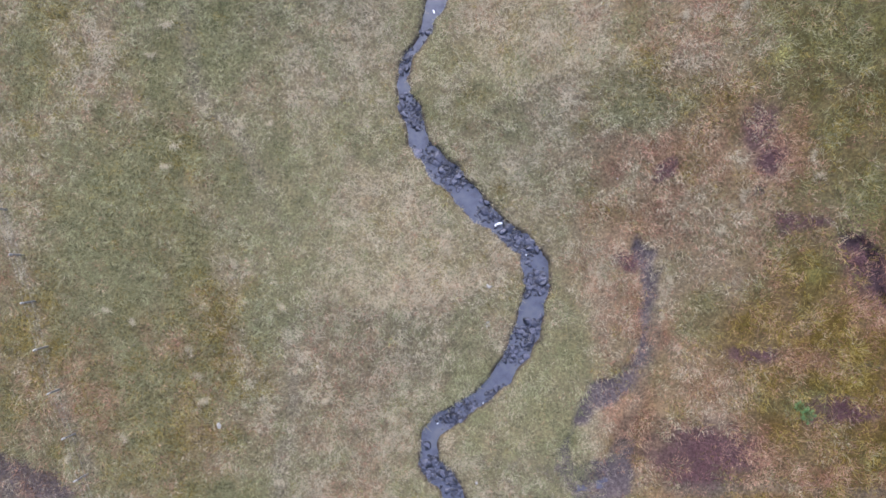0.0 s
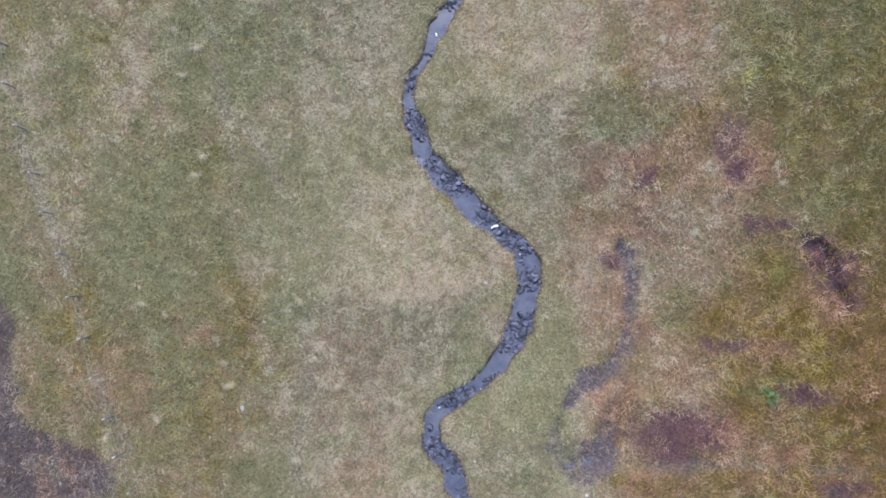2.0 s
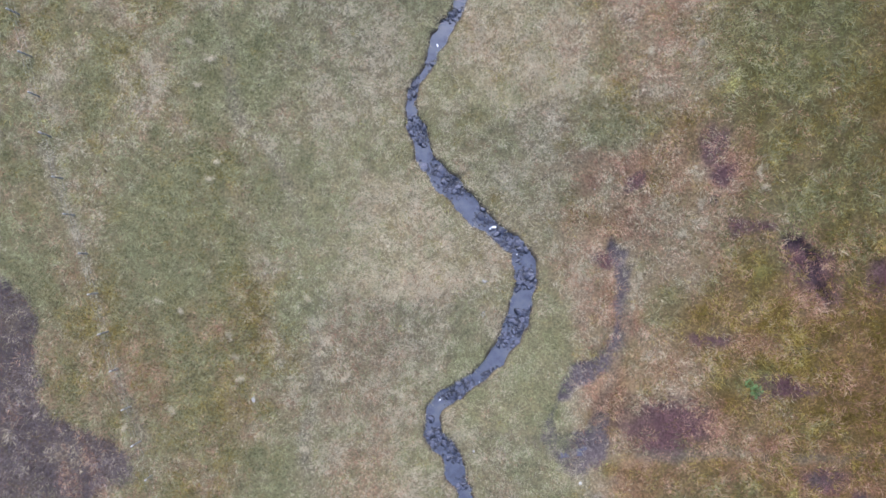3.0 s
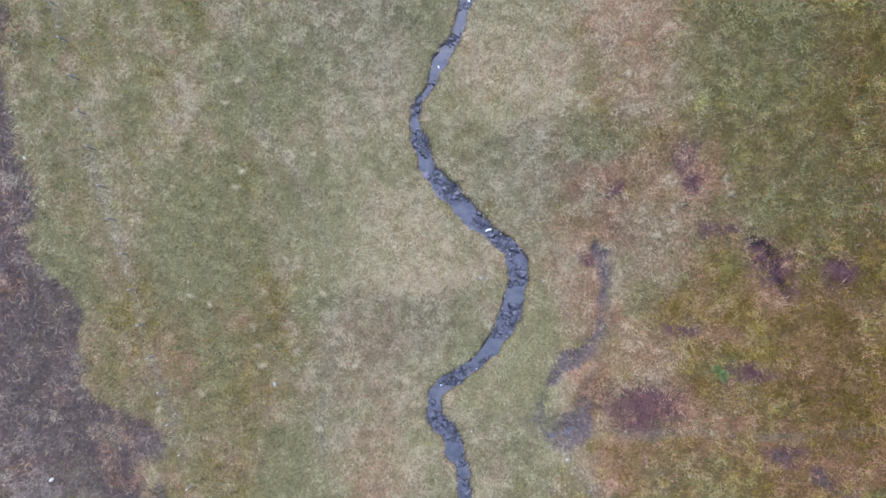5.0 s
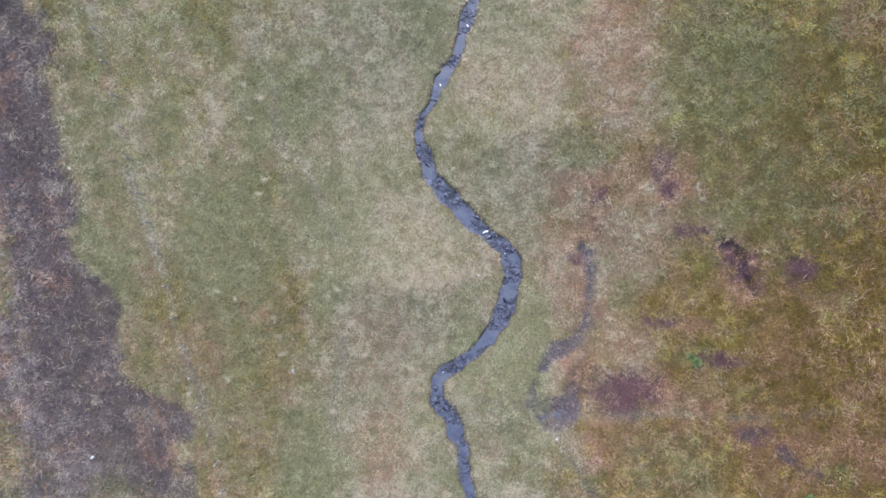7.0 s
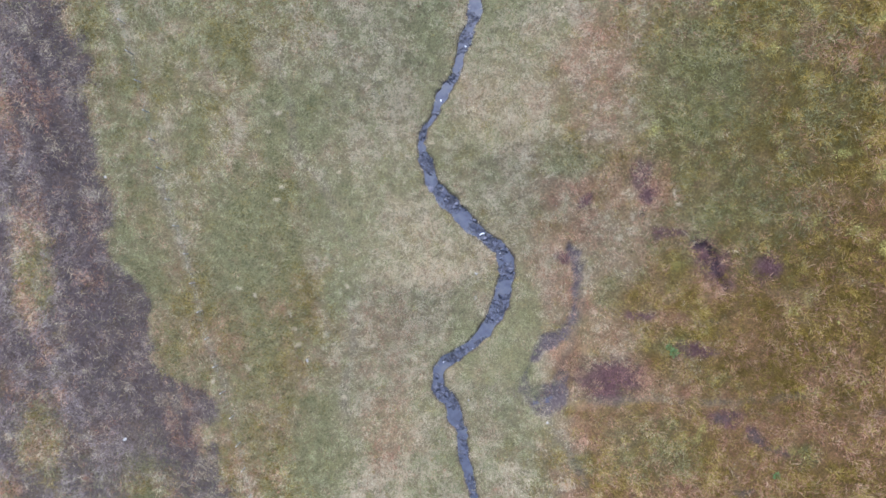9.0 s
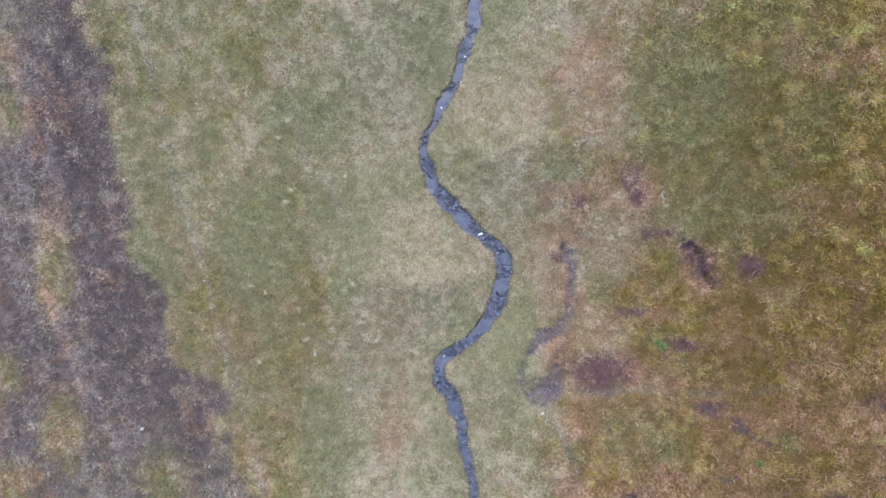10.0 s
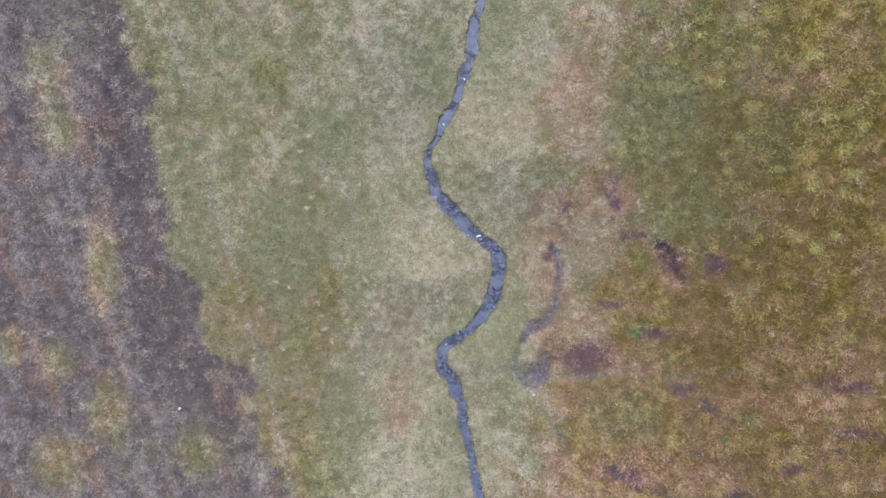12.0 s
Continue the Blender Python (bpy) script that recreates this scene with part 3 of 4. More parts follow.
def sample(field, x, y):
    """The value of a grid field at points inside the close grid."""
    u = np.clip((x + HALF_X) / CELL, 0, len(GX) - 2 * RIM - 2) + RIM
    v = np.clip((y + HALF_Y) / CELL, 0, len(GY) - 2 * RIM - 2) + RIM
    i, j = u.astype(int), v.astype(int)
    fu, fv = u - i, v - j
    return field[i, j] * (1 - fu) * (1 - fv) + field[i + 1, j] * fu * (1 - fv) + field[i, j + 1] * (1 - fu) * fv + field[i + 1, j + 1] * fu * fv


def height_at(x, y):
    return float(sample(HEIGHT, np.array([x]), np.array([y]))[0])


def part(name, bm, material, parent, label=""):
    """Links a bmesh as one mesh object under a thing or a part."""
    me = bpy.data.meshes.new(name)
    bm.to_mesh(me)
    bm.free()
    me.materials.append(material)
    ob = new(name, me)
    ob.parent = parent
    return tagged(ob, label) if label else ob


# ---- water ----
def build_stream():
    line = STREAM
    d = np.gradient(line[:, :2], axis=0)
    d /= np.linalg.norm(d, axis=1)[:, None]
    side = np.stack([-d[:, 1], d[:, 0]], 1)
    across = np.linspace(-1, 1, 7)
    reach = (line[:, 2] / 2 + 0.32)[:, None, None]
    xy = line[:, None, :2] + side[:, None, :] * across[None, :, None] * reach
    z = np.broadcast_to((slope(line[:, 1]) - VALLEY_DEPTH + WATER_LEVEL)[:, None, None], xy.shape[:2] + (1,))
    n = len(line)
    i, j = np.meshgrid(np.arange(n - 1), np.arange(6), indexing="ij")
    a = (i * 7 + j).ravel()
    me = fast_mesh("stream", np.concatenate([xy, z], -1).reshape(-1, 3), np.stack([a, a + 7, a + 8, a + 1], 1), WATER)
    me.polygons.foreach_set("use_smooth", np.ones(len(me.polygons), bool))
    return tagged(new("stream", me), "narrow grey-blue moorland stream between peat banks", "stream", kind="structure")


stream = build_stream()


def build_puddle(x, y, rx, ry, turn):
    near = [height_at(x + rx * u, y + ry * v) for u in (-0.8, -0.4, 0, 0.4, 0.8) for v in (-0.6, 0, 0.6)]
    level = sorted(near)[4]  # the lowest part of the uneven mud is flooded
    bm = bmesh.new()
    c, s = math.cos(radians(turn)), math.sin(radians(turn))
    ring = []
    for k in range(40):
        a = k / 40 * math.tau
        wave = 1 + 0.3 * noise.noise(Vector((2 * math.cos(a), 2 * math.sin(a), x)))
        u, v = rx * wave * math.cos(a), ry * wave * math.sin(a)
        ring.append(bm.verts.new((x + u * c - v * s, y + u * s + v * c, level)))
    bm.faces.new(ring)
    me = bpy.data.meshes.new("puddle")
    bm.to_mesh(me)
    bm.free()
    me.materials.append(POOL)
    tagged(new("puddle", me), "shallow peaty puddle in the dark mud hollow", "puddle", kind="structure")


for row in OXBOW_PUDDLES:
    build_puddle(*row)

# ---- grass, heather and moss ----
def scatter(spots_per_m2, x0, x1, y0, y1):
    n = int((x1 - x0) * (y1 - y0) * spots_per_m2)
    return rng.uniform(x0, x1, n), rng.uniform(y0, y1, n)


def tussock_of(x, y, cell, seed):
    """For every spot: two random numbers of the tussock that it belongs to, and how far it lies from the tussock's edge, 0 to 1."""
    gx, gy = np.floor(x / cell).astype(np.int64), np.floor(y / cell).astype(np.int64)

    def chance(a, b, k):
        h = (a * 374761393 + b * 668265263 + (seed + k) * 974634777) & 0x7FFFFFFF
        h = ((h ^ (h >> 13)) * 1274126177) & 0x7FFFFFFF
        return ((h ^ (h >> 16)) & 0xFFFF) / 65536

    first, second = np.full(x.shape, 9.0), np.full(x.shape, 9.0)
    one, two = np.zeros(x.shape), np.zeros(x.shape)
    for i in (-1, 0, 1):
        for j in (-1, 0, 1):
            a, b = gx + i, gy + j
            d = np.hypot(x / cell - a - chance(a, b, 0), y / cell - b - chance(a, b, 1))
            nearer = d < first
            second = np.where(nearer, first, np.minimum(second, d))
            first = np.where(nearer, d, first)
            one, two = np.where(nearer, chance(a, b, 2), one), np.where(nearer, chance(a, b, 3), two)
    return one, two, np.clip(second - first, 0, 1)


def tuft_spots():
    """Where tufts stand: close together in the middle of the moor, wider apart round it. The last array is how far apart."""
    x, y = scatter(84, -HALF_X + 1, HALF_X - 1, -HALF_Y + 1, HALF_Y - 1)
    beyond = np.maximum(np.abs(x) - 21, (np.abs(y) - 12) * 1.1) + fbm(x, y, 3.0, 95) * 1.5
    thin = smooth(0, 9, beyond)
    stay = rng.random(len(x)) < 1 - thin * (1 - 66 / 84)
    x, y, wide = x[stay], y[stay], 1 + 0.3 * thin[stay]
    rim = np.maximum(np.abs(x) - HALF_X, np.abs(y) - HALF_Y) + 2.6 + fbm(x, y, 3.0, 96) * 1.2
    inside = 0.3 + 0.7 * smooth(0.02, 0.3, tussock_of(x, y, 0.48, 11)[2])  # the tussocks part from one another
    keep = (rng.random(len(x)) > smooth(0, 2.2, rim)) & (sample(BANK, x, y) > 0.07) & (rng.random(len(x)) < sample(COVER, x, y) * inside)
    return x[keep], y[keep], wide[keep] * (1 + 0.12 * smooth(15, 20, x[keep]))


SPOT_X, SPOT_Y, SPOT_WIDE = tuft_spots()
TUSSOCK_TONE, TUSSOCK_TURN, _ = tussock_of(SPOT_X, SPOT_Y, 0.48, 11)
spot_weights = np.stack([sample(w, SPOT_X, SPOT_Y) for w in WEIGHTS]) ** 1.8
spot_weights = np.cumsum(spot_weights / spot_weights.sum(0), 0)
SPOT_KIND = (rng.random(len(SPOT_X))[None] > spot_weights[:-1]).sum(0)


def patch_of(blobs):
    """For every tuft, the number of the patch that it stands in, or -1."""
    out = np.full(len(SPOT_X), -1)
    for k, (bx, by, rx, ry, turn) in enumerate(blobs):
        c, s = math.cos(radians(turn)), math.sin(radians(turn))
        u, v = ((SPOT_X - bx) * c + (SPOT_Y - by) * s) / (rx + 0.9), (-(SPOT_X - bx) * s + (SPOT_Y - by) * c) / (ry + 0.9)
        out[u * u + v * v < 1] = k
    return out


def build_blades(name, kind, material, per_tuft, length, width, spread, rise, lay, label, category, chosen=None, curved=0.3):
    """The tufts of one plant: each a bundle of blades. lay: how firmly the blades lie one way; curved: the share of bent blades."""
    ids = np.nonzero(SPOT_KIND == kind)[0] if chosen is None else chosen
    tuft = np.repeat(ids, per_tuft)
    n = len(tuft)
    size = rng.uniform(0.7, 1.35, len(SPOT_X))[tuft] * SPOT_WIDE[tuft]
    cx, cy = SPOT_X[tuft], SPOT_Y[tuft]
    wind = (fbm(SPOT_X, SPOT_Y, 4.0, 81) * 3.0 + (TUSSOCK_TURN - 0.5) * 3.2 + rng.normal(0, 0.35, len(SPOT_X)))[tuft] - 0.5
    around = rng.uniform(0, math.tau, n)
    r = spread * size * np.sqrt(rng.random(n))
    bx, by = cx + r * np.cos(around), cy + r * np.sin(around)
    dx = np.cos(around) + lay * np.cos(wind) + rng.normal(0, 0.35, n)
    dy = np.sin(around) + lay * np.sin(wind) + rng.normal(0, 0.35, n)
    norm = np.hypot(dx, dy) + 1e-6
    dx, dy = dx / norm, dy / norm
    ln = length * size * rng.uniform(0.6, 1.3, n) * (0.65 + 0.35 * smooth(0.1, 0.6, sample(BANK, bx, by)))
    wd = width * SPOT_WIDE[tuft] ** 2 * rng.uniform(0.6, 1.3, n)
    up = rise * rng.uniform(0.5, 1.3, n)
    bz = sample(HEIGHT, bx, by) - 0.02
    twist = rng.uniform(-0.5, 0.5, n)
    half = np.stack([-dy, dx, twist], 1) * (wd / 2)[:, None]
    foot = np.stack([bx, by, bz], 1)
    mid = np.stack([bx + dx * ln * 0.42, by + dy * ln * 0.42, bz + ln * up * 0.8], 1)
    bow = rng.normal(0, 0.2, n) * ln
    tip = np.stack([bx + dx * ln - dy * bow, by + dy * ln + dx * bow, bz + ln * up * rng.uniform(0.4, 1.1, n)], 1)
    bent = rng.random(n) < curved  # the rest are straight slivers
    a = np.stack([foot, mid - half, mid + half, tip], 1)[bent].reshape(-1, 3)
    c = np.stack([foot - half * 0.8, foot + half * 0.8, tip], 1)[~bent].reshape(-1, 3)
    k = np.arange(bent.sum()) * 4
    faces = np.stack([k, k + 1, k + 2, k + 2, k + 1, k + 3], 1).reshape(-1, 3)
    verts, faces = np.concatenate([a, c]), np.concatenate([faces, len(a) + np.arange(len(c)).reshape(-1, 3)])
    me = fast_mesh(name, verts, faces, material)
    streak = fbm((SPOT_X + 0.28 * SPOT_Y) * 2.0, SPOT_Y * 0.2, 1.2, 99) * (1 - smooth(-8, 0, SPOT_X))  # strips along the old drains
    tone = np.clip(0.5 + 0.4 * streak + 0.3 * fbm(SPOT_X, SPOT_Y, 1.0, 82 + kind) + 0.5 * (TUSSOCK_TONE - 0.5) + rng.normal(0, 0.15, len(SPOT_X)), 0, 1)[tuft]
    tone = np.clip(tone + (0.10 + 0.30 * smooth(5, 10, cx)) * fbm(cx, cy, 0.6, 98) + 0.7 * smooth(17, 24, cx) * fbm(cx, cy, 0.8, 99) - 0.3 * smooth(17, 24, cx) * (1 - 0.9 * smooth(6, 16, cy)), 0, 1)  # tone drops east of x = 17, less in the north, and varies more
    if curved == 1.0:
        tone = np.clip(tone + 0.06 + 0.16 * smooth(6, 10, cx) * (1 - smooth(16, 20, cx)), 0, 1)  # stalks are bleached more than the tufts below
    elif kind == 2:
        # olive tufts drop a little further from x = 16 on
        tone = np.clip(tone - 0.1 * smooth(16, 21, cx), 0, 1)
    if kind == 1:
        # the western sward and the north-eastern moor are a deeper green
        tone = np.clip(tone - 0.14 * smooth(9, 13, cx) - 0.24 * smooth(14, 20, cx) - 0.2 * (1 - smooth(-14, -7, cx)) * (1 - smooth(0, 8, cy)), 0, 1)
    if kind == 5:
        # the heather grows darkest along its eastern margin
        margin = np.interp(cy, [p[0] for p in HEATHER_EDGE][::-1], [p[1] for p in HEATHER_EDGE][::-1]) - cx
        tone = np.clip(tone + 0.25 * fbm(cx, cy, 5.0, 97) - 0.28 * (1 - smooth(2.0, 6.0, np.abs(margin - 1))), 0, 1)
    at = me.attributes.new("tuft", "FLOAT", "POINT")
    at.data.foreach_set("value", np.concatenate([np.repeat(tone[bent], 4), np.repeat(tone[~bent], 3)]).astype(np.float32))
    return tagged(new(name, me), label, category, kind="stuff")


build_blades("straw_grass", 0, STRAW, 8, 0.23, 0.016, 0.14, 0.42, 0.9, "pale dry straw-coloured moor grass in wind-laid tufts", "grass")
build_blades("green_grass", 1, GREEN, 9, 0.18, 0.016, 0.16, 0.50, 0.5, "dull green moor grass in low tufts", "grass")
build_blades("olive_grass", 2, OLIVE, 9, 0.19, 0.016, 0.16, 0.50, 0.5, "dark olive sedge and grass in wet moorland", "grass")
build_blades("bog_grass", 6, BOG, 9, 0.20, 0.014, 0.14, 0.5, 0.6, "dark olive-green moor grass in low tufts", "grass")
build_blades("rust_grass", 3, RUST, 8, 0.22, 0.016, 0.15, 0.45, 0.7, "red-brown withered deer grass in tufts", "grass")
in_patch = patch_of(HEATHER_EAST)
for name, kinds, material, share, count, words in (
    ("dry_stalks", (0,), STRAW, 0.34, 3, "long bleached dry grass stalks over straw-coloured tufts"),
    ("green_stalks", (1, 6), REED, 0.36, 3, "long dull yellow-green grass stalks over low tufts"),
    ("sedge_stalks", (2, 4), SEDGE, 0.48, 4, "long yellow-olive sedge stalks arching over the wet moor"),
    ("deer_grass_stalks", (3,), BUFF, 0.32, 3, "long buff deer grass stalks over red-brown tufts"),
    ("heath_stalks", (5,), STRAW, 0.12, 2, "thin pale grass stalks rising through the heather"),
):
    tall = np.nonzero((rng.random(len(SPOT_X)) < share * (0.55 + 0.9 * TUSSOCK_TONE)) & np.isin(SPOT_KIND, kinds) & ((in_patch < 0) | (SPOT_KIND < 5)))[0]
    build_blades(name, kinds[0], material, count, 0.40, 0.011, 0.10, 0.45, 0.8, words, "grass", tall, 1.0)
LIME_LOOK = (4, LIME, 8, 0.16, 0.036, 0.14, 0.40, 0.1)
RED_LOOK = (5, RED_HEATHER, 18, 0.14, 0.015, 0.15, 0.8, 0.1)
HEATHER_LOOK = (5, HEATHER, 10, 0.17, 0.018, 0.15, 0.75, 0.1)
for name, look_of, blobs, single, group, rest, rest_look, category in (
    ("moss_cushion", LIME_LOOK, LIME_PATCHES, "bright yellow-green bog moss cushion among olive grass", "moss cushions", "lime_moss", LIME_LOOK, "moss"),
    ("heather_patch", RED_LOOK, HEATHER_EAST, "dark red-purple heather patch among withered grass", "heather patches by the stream", "heather", HEATHER_LOOK, "heather"),
):
    where = patch_of(blobs)
    for k, (px, py, *_) in enumerate(blobs):
        ids = np.nonzero((SPOT_KIND == look_of[0]) & (where == k))[0]
        if len(ids) > 3:
            patch = tagged(new(name), single, category, group)
            patch.location = (px, py, height_at(px, py))
            sprigs = build_blades("growth", *look_of, "", "", ids)
            sprigs.parent = patch
            sprigs.location = -Vector(patch.location)
    ids = np.nonzero((SPOT_KIND == look_of[0]) & (where < 0))[0]
    build_blades(rest, *rest_look, "scattered " + ("yellow-green bog moss" if rest == "lime_moss" else "dark purple-brown heather sprigs") + " over the moor", category, ids)


# ---- pale tussocks ----
def tussock_mesh(blades, reach, rise):
    n = blades
    a = rng.normal(0, 0.75, n)
    r0 = 0.26 * np.sqrt(rng.random(n))
    ln = reach * rng.uniform(0.55, 1.2, n)
    d = np.stack([np.cos(a), np.sin(a)], 1)
    side = np.stack([-d[:, 1], d[:, 0], rng.uniform(-0.4, 0.4, n)], 1) * rng.uniform(0.004, 0.007, n)[:, None]
    foot = np.concatenate([d * r0[:, None], np.full((n, 1), -0.03)], 1)
    mid = np.concatenate([d * (r0 + ln * 0.45)[:, None], (rise * ln * rng.uniform(0.7, 1.3, n))[:, None]], 1)
    bow = rng.normal(0, 0.2, n) * ln
    tip = np.concatenate([d * (r0 + ln)[:, None] + np.stack([-d[:, 1], d[:, 0]], 1) * bow[:, None], (rise * ln * rng.uniform(0.1, 0.9, n))[:, None]], 1)
    k = np.arange(n) * 4
    me = fast_mesh("growth", np.stack([foot, mid - side, mid + side, tip], 1).reshape(-1, 3), np.stack([k, k + 1, k + 2, k + 2, k + 1, k + 3], 1).reshape(-1, 3), STRAW)
    at = me.attributes.new("tuft", "FLOAT", "POINT")
    at.data.foreach_set("value", np.repeat(rng.uniform(0.05, 0.6, n), 4).astype(np.float32))
    return me


TUSSOCKS = [tussock_mesh(110, 0.30, 0.5) for _ in range(4)]
for tx, ty, size in [(-13.78, 10.5, 1), (-12.54, 10.18, 1.2), (-13.28, 8.71, 0.8), (-12.31, 4.77, 1), (-12.73, 3.82, 0.9), (-9.36, 5.75, 0.9), (-6.03, 7.7, 1), (-5.49, 6.93, 0.8), (-8.36, 5.89, 0.8), (-3.15, 7.33, 0.8), (10.4, 10.63, 1.1), (13.37, 10.63, 1), (16.9, 4.15, 1.1), (16.98, 3.11, 1), (12.69, 1.11, 1.1), (13.9, 2.43, 1), (-15.57, -2.81, 0.8), (-14.28, -3.52, 0.8), (-12.07, -5.06, 1), (-11.76, -6.33, 1), (-11.44, -7.08, 1), (-15.41, -9.19, 1.1), (-18.05, -9.94, 1.1), (-7.92, -11.25, 1.2), (-10.04, -0.92, 0.9), (-7.44, -2.71, 1), (-5.9, -7.32, 0.9), (10.7, -1.56, 1), (10.4, -3.43, 0.9)]:
    clump = new("pale_tussock")
    growth = tagged(new("growth", TUSSOCKS[int(rng.integers(4))]), kind="stuff")
    growth.parent = clump
    clump.location = (tx, ty, height_at(tx, ty))
    clump.rotation_euler = (0, 0, rng.uniform(0, 6))
    clump.scale = (size, size * rng.uniform(0.75, 1.1), size)
    tagged(clump, "bleached pale grass tussock standing in greener moor grass", "grass tussock", "pale tussocks")


# ---- fence ----
def loft(bm, centre_rows, sides, turn=0.0):
    """Rings of (x, y, z, radius) joined into one closed tube."""
    rings = []
    for x, y, z, r in centre_rows:
        rings.append([bm.verts.new((x + r * math.cos(turn + k / sides * math.tau), y + r * math.sin(turn + k / sides * math.tau), z)) for k in range(sides)])
    for low, high in zip(rings, rings[1:]):
        for k in range(sides):
            bm.faces.new((low[k], low[(k + 1) % sides], high[(k + 1) % sides], high[k]))
    bm.faces.new(rings[-1])
    bm.faces.new(rings[0][::-1])


def post_mesh(name, material, rows):
    bm = bmesh.new()
    loft(bm, rows, 8)
    me = bpy.data.meshes.new(name)
    bm.to_mesh(me)
    bm.free()
    me.materials.append(material)
    return me


def build_fence():
    line = curve_through(FENCE_LINE, 0.05)[:, :2]
    along = np.concatenate([[0], np.cumsum(np.hypot(*np.diff(line, axis=0).T))])
    known = along[np.hypot(line[:, 0] + 20.95, line[:, 1] - 5.67).argmin()]
    at = np.arange(known % 2.13, along[-1], 2.13)
    xs, ys = np.interp(at, along, line[:, 0]), np.interp(at, along, line[:, 1])
    fence = tagged(new("fence"), "old stock fence of grey wooden posts and thin wire", "fence")
    fence.location = (xs[0], ys[0], height_at(xs[0], ys[0]))
    base = Vector(fence.location)
    # the body of each post is darker, its top 0.2 m paler
    me = post_mesh("post", DARK_WOOD, [(0, 0, -0.25, 0.045), (0.0, 0.005, 0.4, 0.043), (0.01, 0.0, 0.8, 0.041)])
    cap_me = post_mesh("pale_top", WOOD, [(0.01, 0.0, 0.801, 0.043), (0.01, 0.0, 0.96, 0.046), (0.012, 0.0, 1.02, 0.03)])
    tops = []
    for k, (x, y) in enumerate(zip(xs, ys)):
        x, y = x + rng.normal(0, 0.05), y + rng.normal(0, 0.06)
        z = height_at(x, y)
        post = new("post", me)
        cap = new("pale_top", cap_me)
        cap.parent = post
        post.parent = fence
        post.location = Vector((x, y, z)) - base
        post.rotation_euler = (rng.normal(0, 0.05), rng.normal(0, 0.05), rng.uniform(0, 6))
        tops.append(Vector((x, y, z)) - base)
    for h in (0.35, 0.65, 0.92):
        bm = bmesh.new()
        pts = []
        for a, b in zip(tops, tops[1:]):
            pts += [a + Vector((0.06, 0, h)), (a + b) / 2 + Vector((0.06, 0, h - 0.03))]
        pts.append(tops[-1] + Vector((0.06, 0, h)))
        rings = [[bm.verts.new(p + Vector((0.002 * math.cos(q), 0, 0.002 * math.sin(q)))) for q in (0, 2.1, 4.2)] for p in pts]
        for low, high in zip(rings, rings[1:]):
            for q in range(3):
                bm.faces.new((low[q], low[(q + 1) % 3], high[(q + 1) % 3], high[q]))
        part("wire", bm, WIRE, fence, "thin galvanised fence wire")


build_fence()


# ---- ferns ----
def build_fern(x, y, radius):
    fern = tagged(new("fern"), "bright green fern among brown grass", "fern")
    fern.location = (x, y, height_at(x, y))
    for k in range(9):
        a = k / 9 * math.tau + rng.uniform(-0.2, 0.2)
        ln = radius * rng.uniform(0.75, 1.15)
        bm = bmesh.new()
        c, s = math.cos(a), math.sin(a)

        def at(u, v, w):
            return (u * c - v * s, u * s + v * c, w)

        for j in range(11):
            u = ln * (0.1 + 0.9 * j / 11)
            z = 0.28 * math.sin(min(1, u / ln) * 2.4) * radius / 0.4
            lf = ln * 0.30 * math.sin(0.35 + 2.6 * j / 11)
            for side in (-1, 1):
                bm.faces.new([bm.verts.new(p) for p in (at(u, 0, z), at(u + lf * 0.25, side * lf * 0.55, z - 0.01), at(u + lf * 0.55, side * lf, z - 0.04), at(u + ln * 0.07, 0, z - 0.005))])
        part("frond", bm, FERN, fern)


for fx, fy, fr in [(16.93, -7.72, 0.42), (16.63, -7.34, 0.25), (25.21, -17.27, 0.35)]:
    build_fern(fx, fy, fr)


# ---- stones ----
def stone_mesh(name, seed, flat, material):
    bm = bmesh.new()
    bmesh.ops.create_icosphere(bm, subdivisions=2, radius=1.0)
    r = random.Random(seed)
    shift = Vector((r.uniform(0, 50), r.uniform(0, 50), 0))
    sx, sy = r.uniform(0.8, 1.25), r.uniform(0.65, 1.0)
    for v in bm.verts:
        k = 1 + 0.55 * noise.noise(v.co * 1.1 + shift) + 0.22 * noise.noise(v.co * 2.8 + shift)
        v.co = Vector((v.co.x * sx * k, v.co.y * sy * k, v.co.z * flat * k))
    me = bpy.data.meshes.new(name)
    bm.to_mesh(me)
    bm.free()
    me.materials.append(material)
    return me


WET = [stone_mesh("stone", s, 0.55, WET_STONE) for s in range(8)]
GREY = [stone_mesh("stone", 30 + s, 0.6, GREY_STONE) for s in range(3)]
PALE = [stone_mesh("pale_stone", 20 + s, 0.5, PALE_STONE) for s in range(3)]

for px, py, size in [(-24.68, -14.66, 0.14), (-25.3, 5.19, 0.11), (-10.72, -8.53, 0.13), (1.68, -12.11, 0.08), (8.21, 3.34, 0.045), (6.37, -16.68, 0.045), (6.53, -19.25, 0.045), (7.83, -13.62, 0.1)]:
    rock = new("pale_stone", PALE[int(rng.integers(3))])
    rock.location = (px, py, height_at(px, py) + size * 0.42)
    rock.scale = (size, size, size)
    rock.rotation_euler = (0, 0, rng.uniform(0, 6))
    tagged(rock, "pale grey boulder lying in moor grass", "stone", "pale stones on the moor")



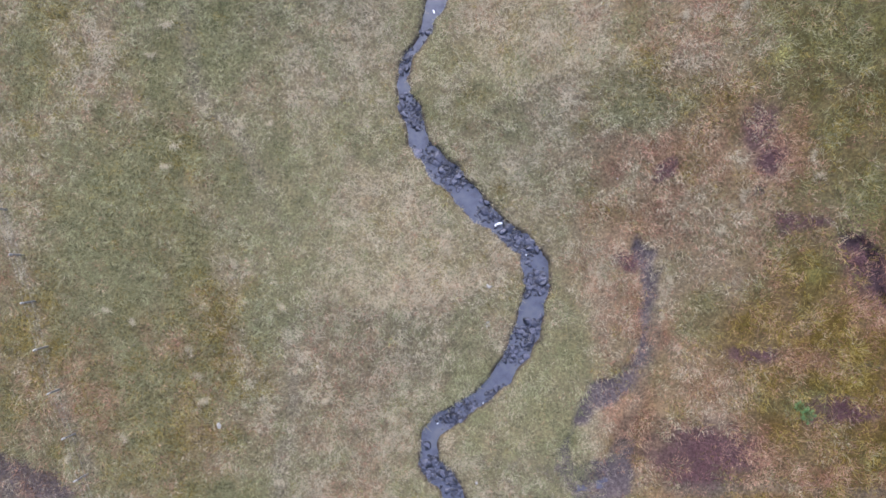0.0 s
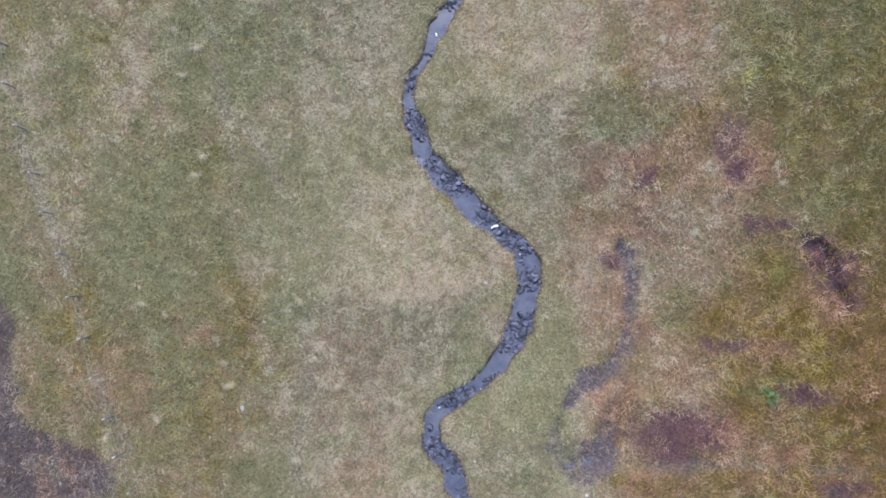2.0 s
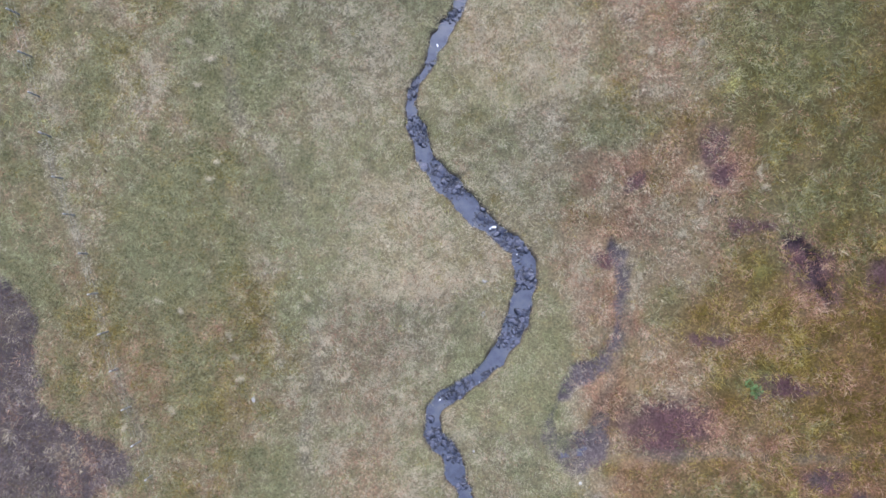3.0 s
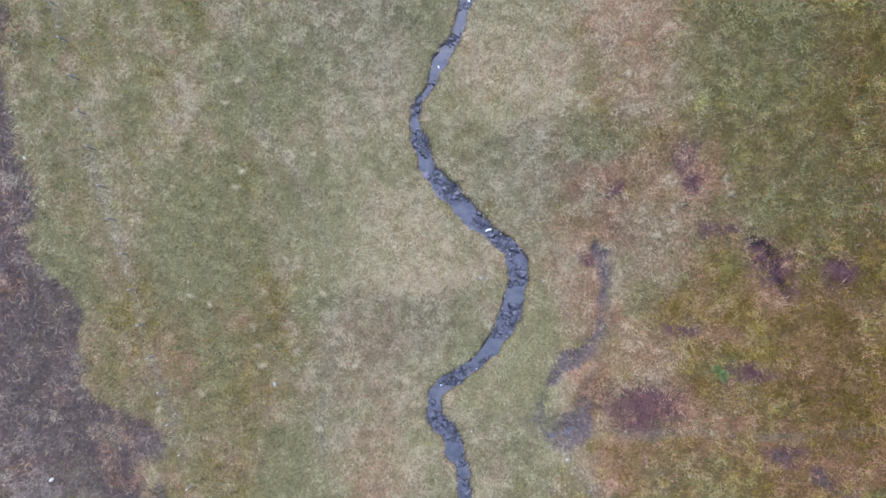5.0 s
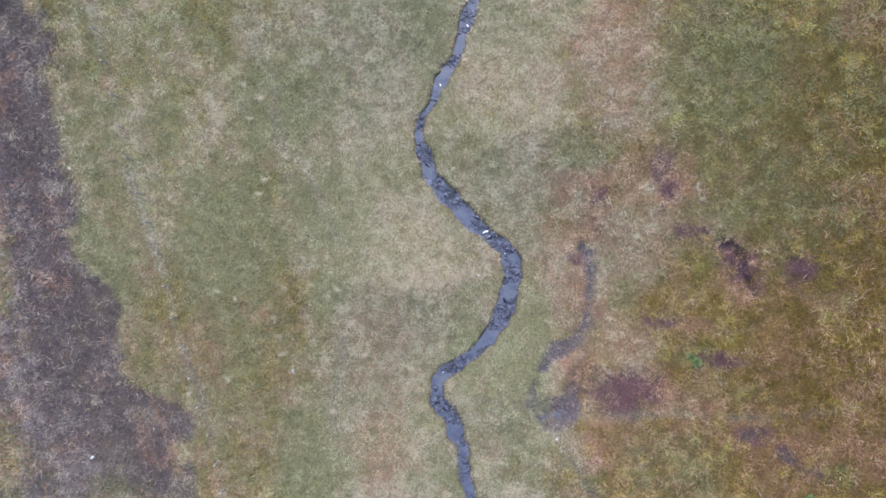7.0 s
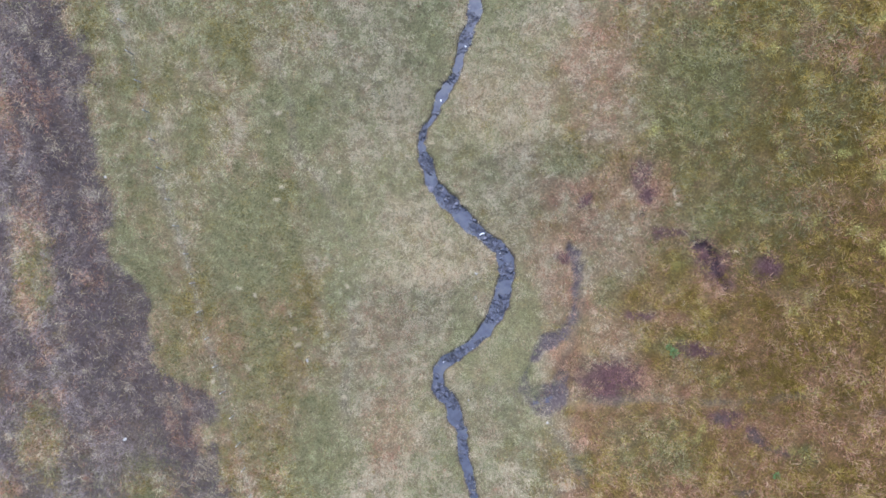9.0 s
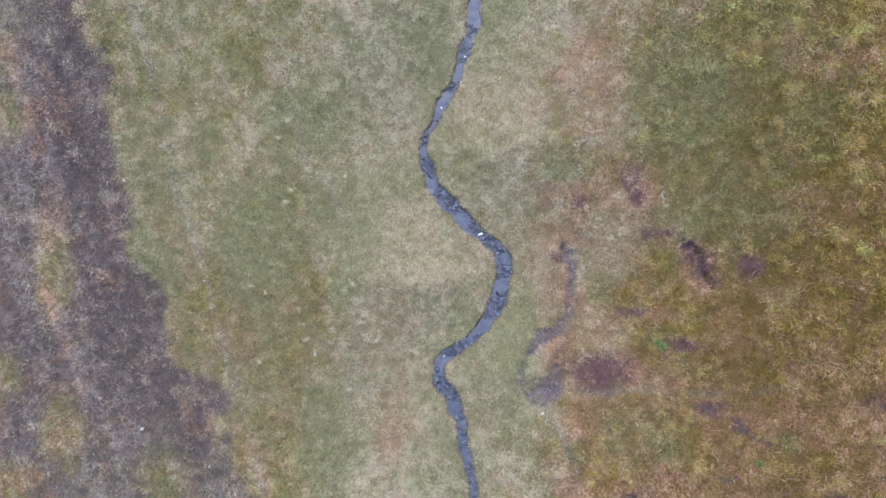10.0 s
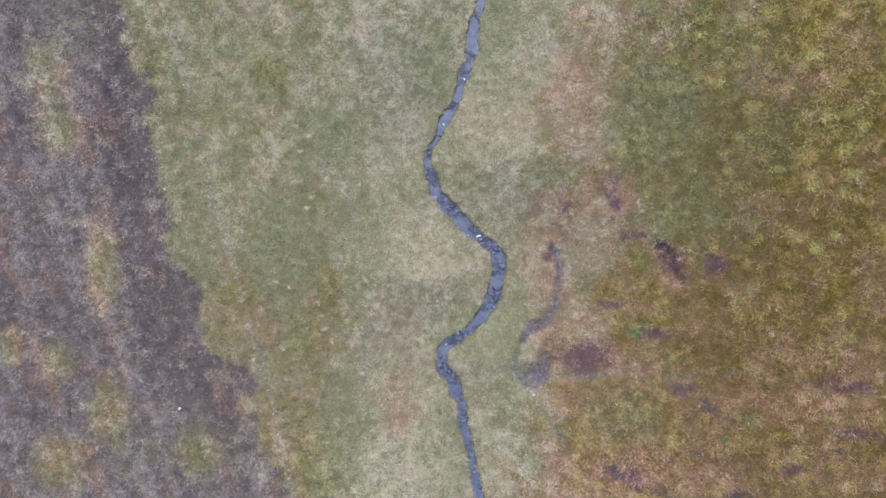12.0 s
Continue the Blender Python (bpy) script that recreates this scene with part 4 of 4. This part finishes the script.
def build_clump(x, y, reach):
    """A few half-sunken stones that stand together in the short grass."""
    clump = tagged(new("stone_clump"), "small clump of half-sunken grey stones in short grass", "stones")
    clump.location = (x, y, height_at(x, y))
    for k in range(8):
        a, r, size = rng.uniform(0, math.tau), reach * math.sqrt(rng.random()), rng.uniform(0.03, 0.065)
        u, v = x + r * math.cos(a), y + r * math.sin(a)
        ob = new("stone", GREY[k % 3])
        ob.parent = clump
        ob.location = (u - x, v - y, height_at(u, v) + size * 0.3 - clump.location.z)
        ob.scale = (size, size, size)
        ob.rotation_euler = (0, 0, a)


for cx, cy, reach in [(2.12, -3.84, 0.16), (2.2, -1.92, 0.12)]:
    build_clump(cx, cy, reach)

# Riffles: x, y, reach, number of stones.
RIFFLES = [(-1.81, 9.48, 0.55, 8), (-2, 9.02, 0.44, 6), (-1.83, 6.91, 0.56, 8), (-1.44, 6.42, 0.73, 22), (-0.82, 4.58, 0.62, 10), (-0.17, 3.89, 0.73, 18), (0.39, 3.61, 0.68, 18), (0.82, 3.39, 0.45, 8), (0.03, 3.28, 0.45, 8), (2.36, 1.5, 0.68, 10), (2.02, 1.95, 0.57, 5), (3.32, 0.4, 0.57, 14), (4.03, -0.02, 0.63, 18), (4.46, 0.21, 0.4, 6), (4.49, -1.73, 0.69, 20), (4.21, -2.08, 0.46, 10), (4.98, -1.87, 0.34, 6), (4.4, -4.34, 0.69, 14), (3.98, -4.99, 0.69, 18), (3.56, -5.58, 0.58, 12), (4.54, -3.9, 0.4, 5), (2.49, -7.77, 0.41, 6), (2.86, -7.44, 0.35, 5), (0.54, -8.08, 0.52, 10)]
RIFFLES_ENDS = [(1.56, -8.31, 0.41, 6), (0.25, -8.86, 0.53, 12), (1.04, -8.65, 0.41, 6), (-0.61, -11.28, 0.65, 20), (-0.9, -11.89, 0.41, 10), (0.13, -11.98, 0.53, 10), (0.49, -12.59, 0.53, 8), (-0.93, 10.42, 0.33, 3), (1.24, 16.12, 0.62, 12), (1.65, 17.53, 0.62, 8), (0.89, 15.11, 0.46, 5), (0.43, 13.24, 0.52, 7), (0.18, 12.89, 0.41, 5), (1.22, -14.15, 0.54, 8), (1.23, -15.59, 0.54, 8), (1.4, -16.71, 0.49, 6), (1.79, -18.95, 0.44, 6), (2.02, -19.62, 0.44, 5), (2.36, -21.48, 0.49, 7), (3.14, -23.13, 0.27, 4), (2.39, 21.25, 0.36, 4)]
pebbles = bmesh.new()
for rx, ry, reach, count in RIFFLES + RIFFLES_ENDS:
    made = tries = 0
    while made < count * 3.4 and tries < 900:
        tries += 1
        x, y = rng.normal(rx, reach * 0.55), rng.normal(ry, reach * 0.55)
        if float(sample(BANK, np.array([x]), np.array([y]))[0]) > 0.04:
            continue
        made += 1
        if made > count:  # the small stones between
            size = rng.uniform(0.045, 0.12)
            m = pose(x, y, water_z(y) - size * 0.1, *rng.uniform(-40, 40, 2), rng.uniform(0, 360)) @ Matrix.Diagonal((size * 1.2, size * 0.8, size * 0.6, 1))
            bmesh.ops.create_icosphere(pebbles, subdivisions=1, radius=1.0, matrix=m)
            continue
        size = float(np.clip(rng.lognormal(-1.8, 0.38), 0.08, 0.28))
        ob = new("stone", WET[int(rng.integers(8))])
        ob.parent = stream
        ob.location = (x, y, water_z(y) - size * rng.uniform(0.05, 0.35))
        ob.scale = (size, size, size)
        ob.rotation_euler = (rng.uniform(-0.3, 0.3), rng.uniform(-0.3, 0.3), rng.uniform(0, 6))
tagged(part("pebbles", pebbles, BLACK_STONE, stream, "small dark wet stones between the boulders"), kind="stuff")

# Foam where the water breaks.
for fx, fy, size in [(-1.64, 6.06, 0.07), (2.71, 1.22, 0.09), (2.51, 1.1, 0.06), (-0.63, 11.43, 0.06), (4.1, -0.33, 0.05), (-0.17, 3.36, 0.07), (-0.33, -9.04, 0.05), (2, -7.95, 0.04), (-0.84, -12.11, 0.04), (-1.25, 5.84, 0.04), (1.25, 15.47, 0.06)]:
    bm = bmesh.new()
    bmesh.ops.create_icosphere(bm, subdivisions=2, radius=size)
    for v in bm.verts:
        k = 1 + 0.9 * noise.noise(v.co / size * 1.1 + Vector((fx, fy, 0)))
        v.co = Vector((v.co.x * 1.5 * k, v.co.y * 0.7 * k, v.co.z * 0.12 * k))
    foam = part("foam", bm, FOAM, stream, "white foam on the stream")
    foam.location = (fx, fy, water_z(fy) + 0.02)
    foam.rotation_euler = (0, 0, fx * 7)
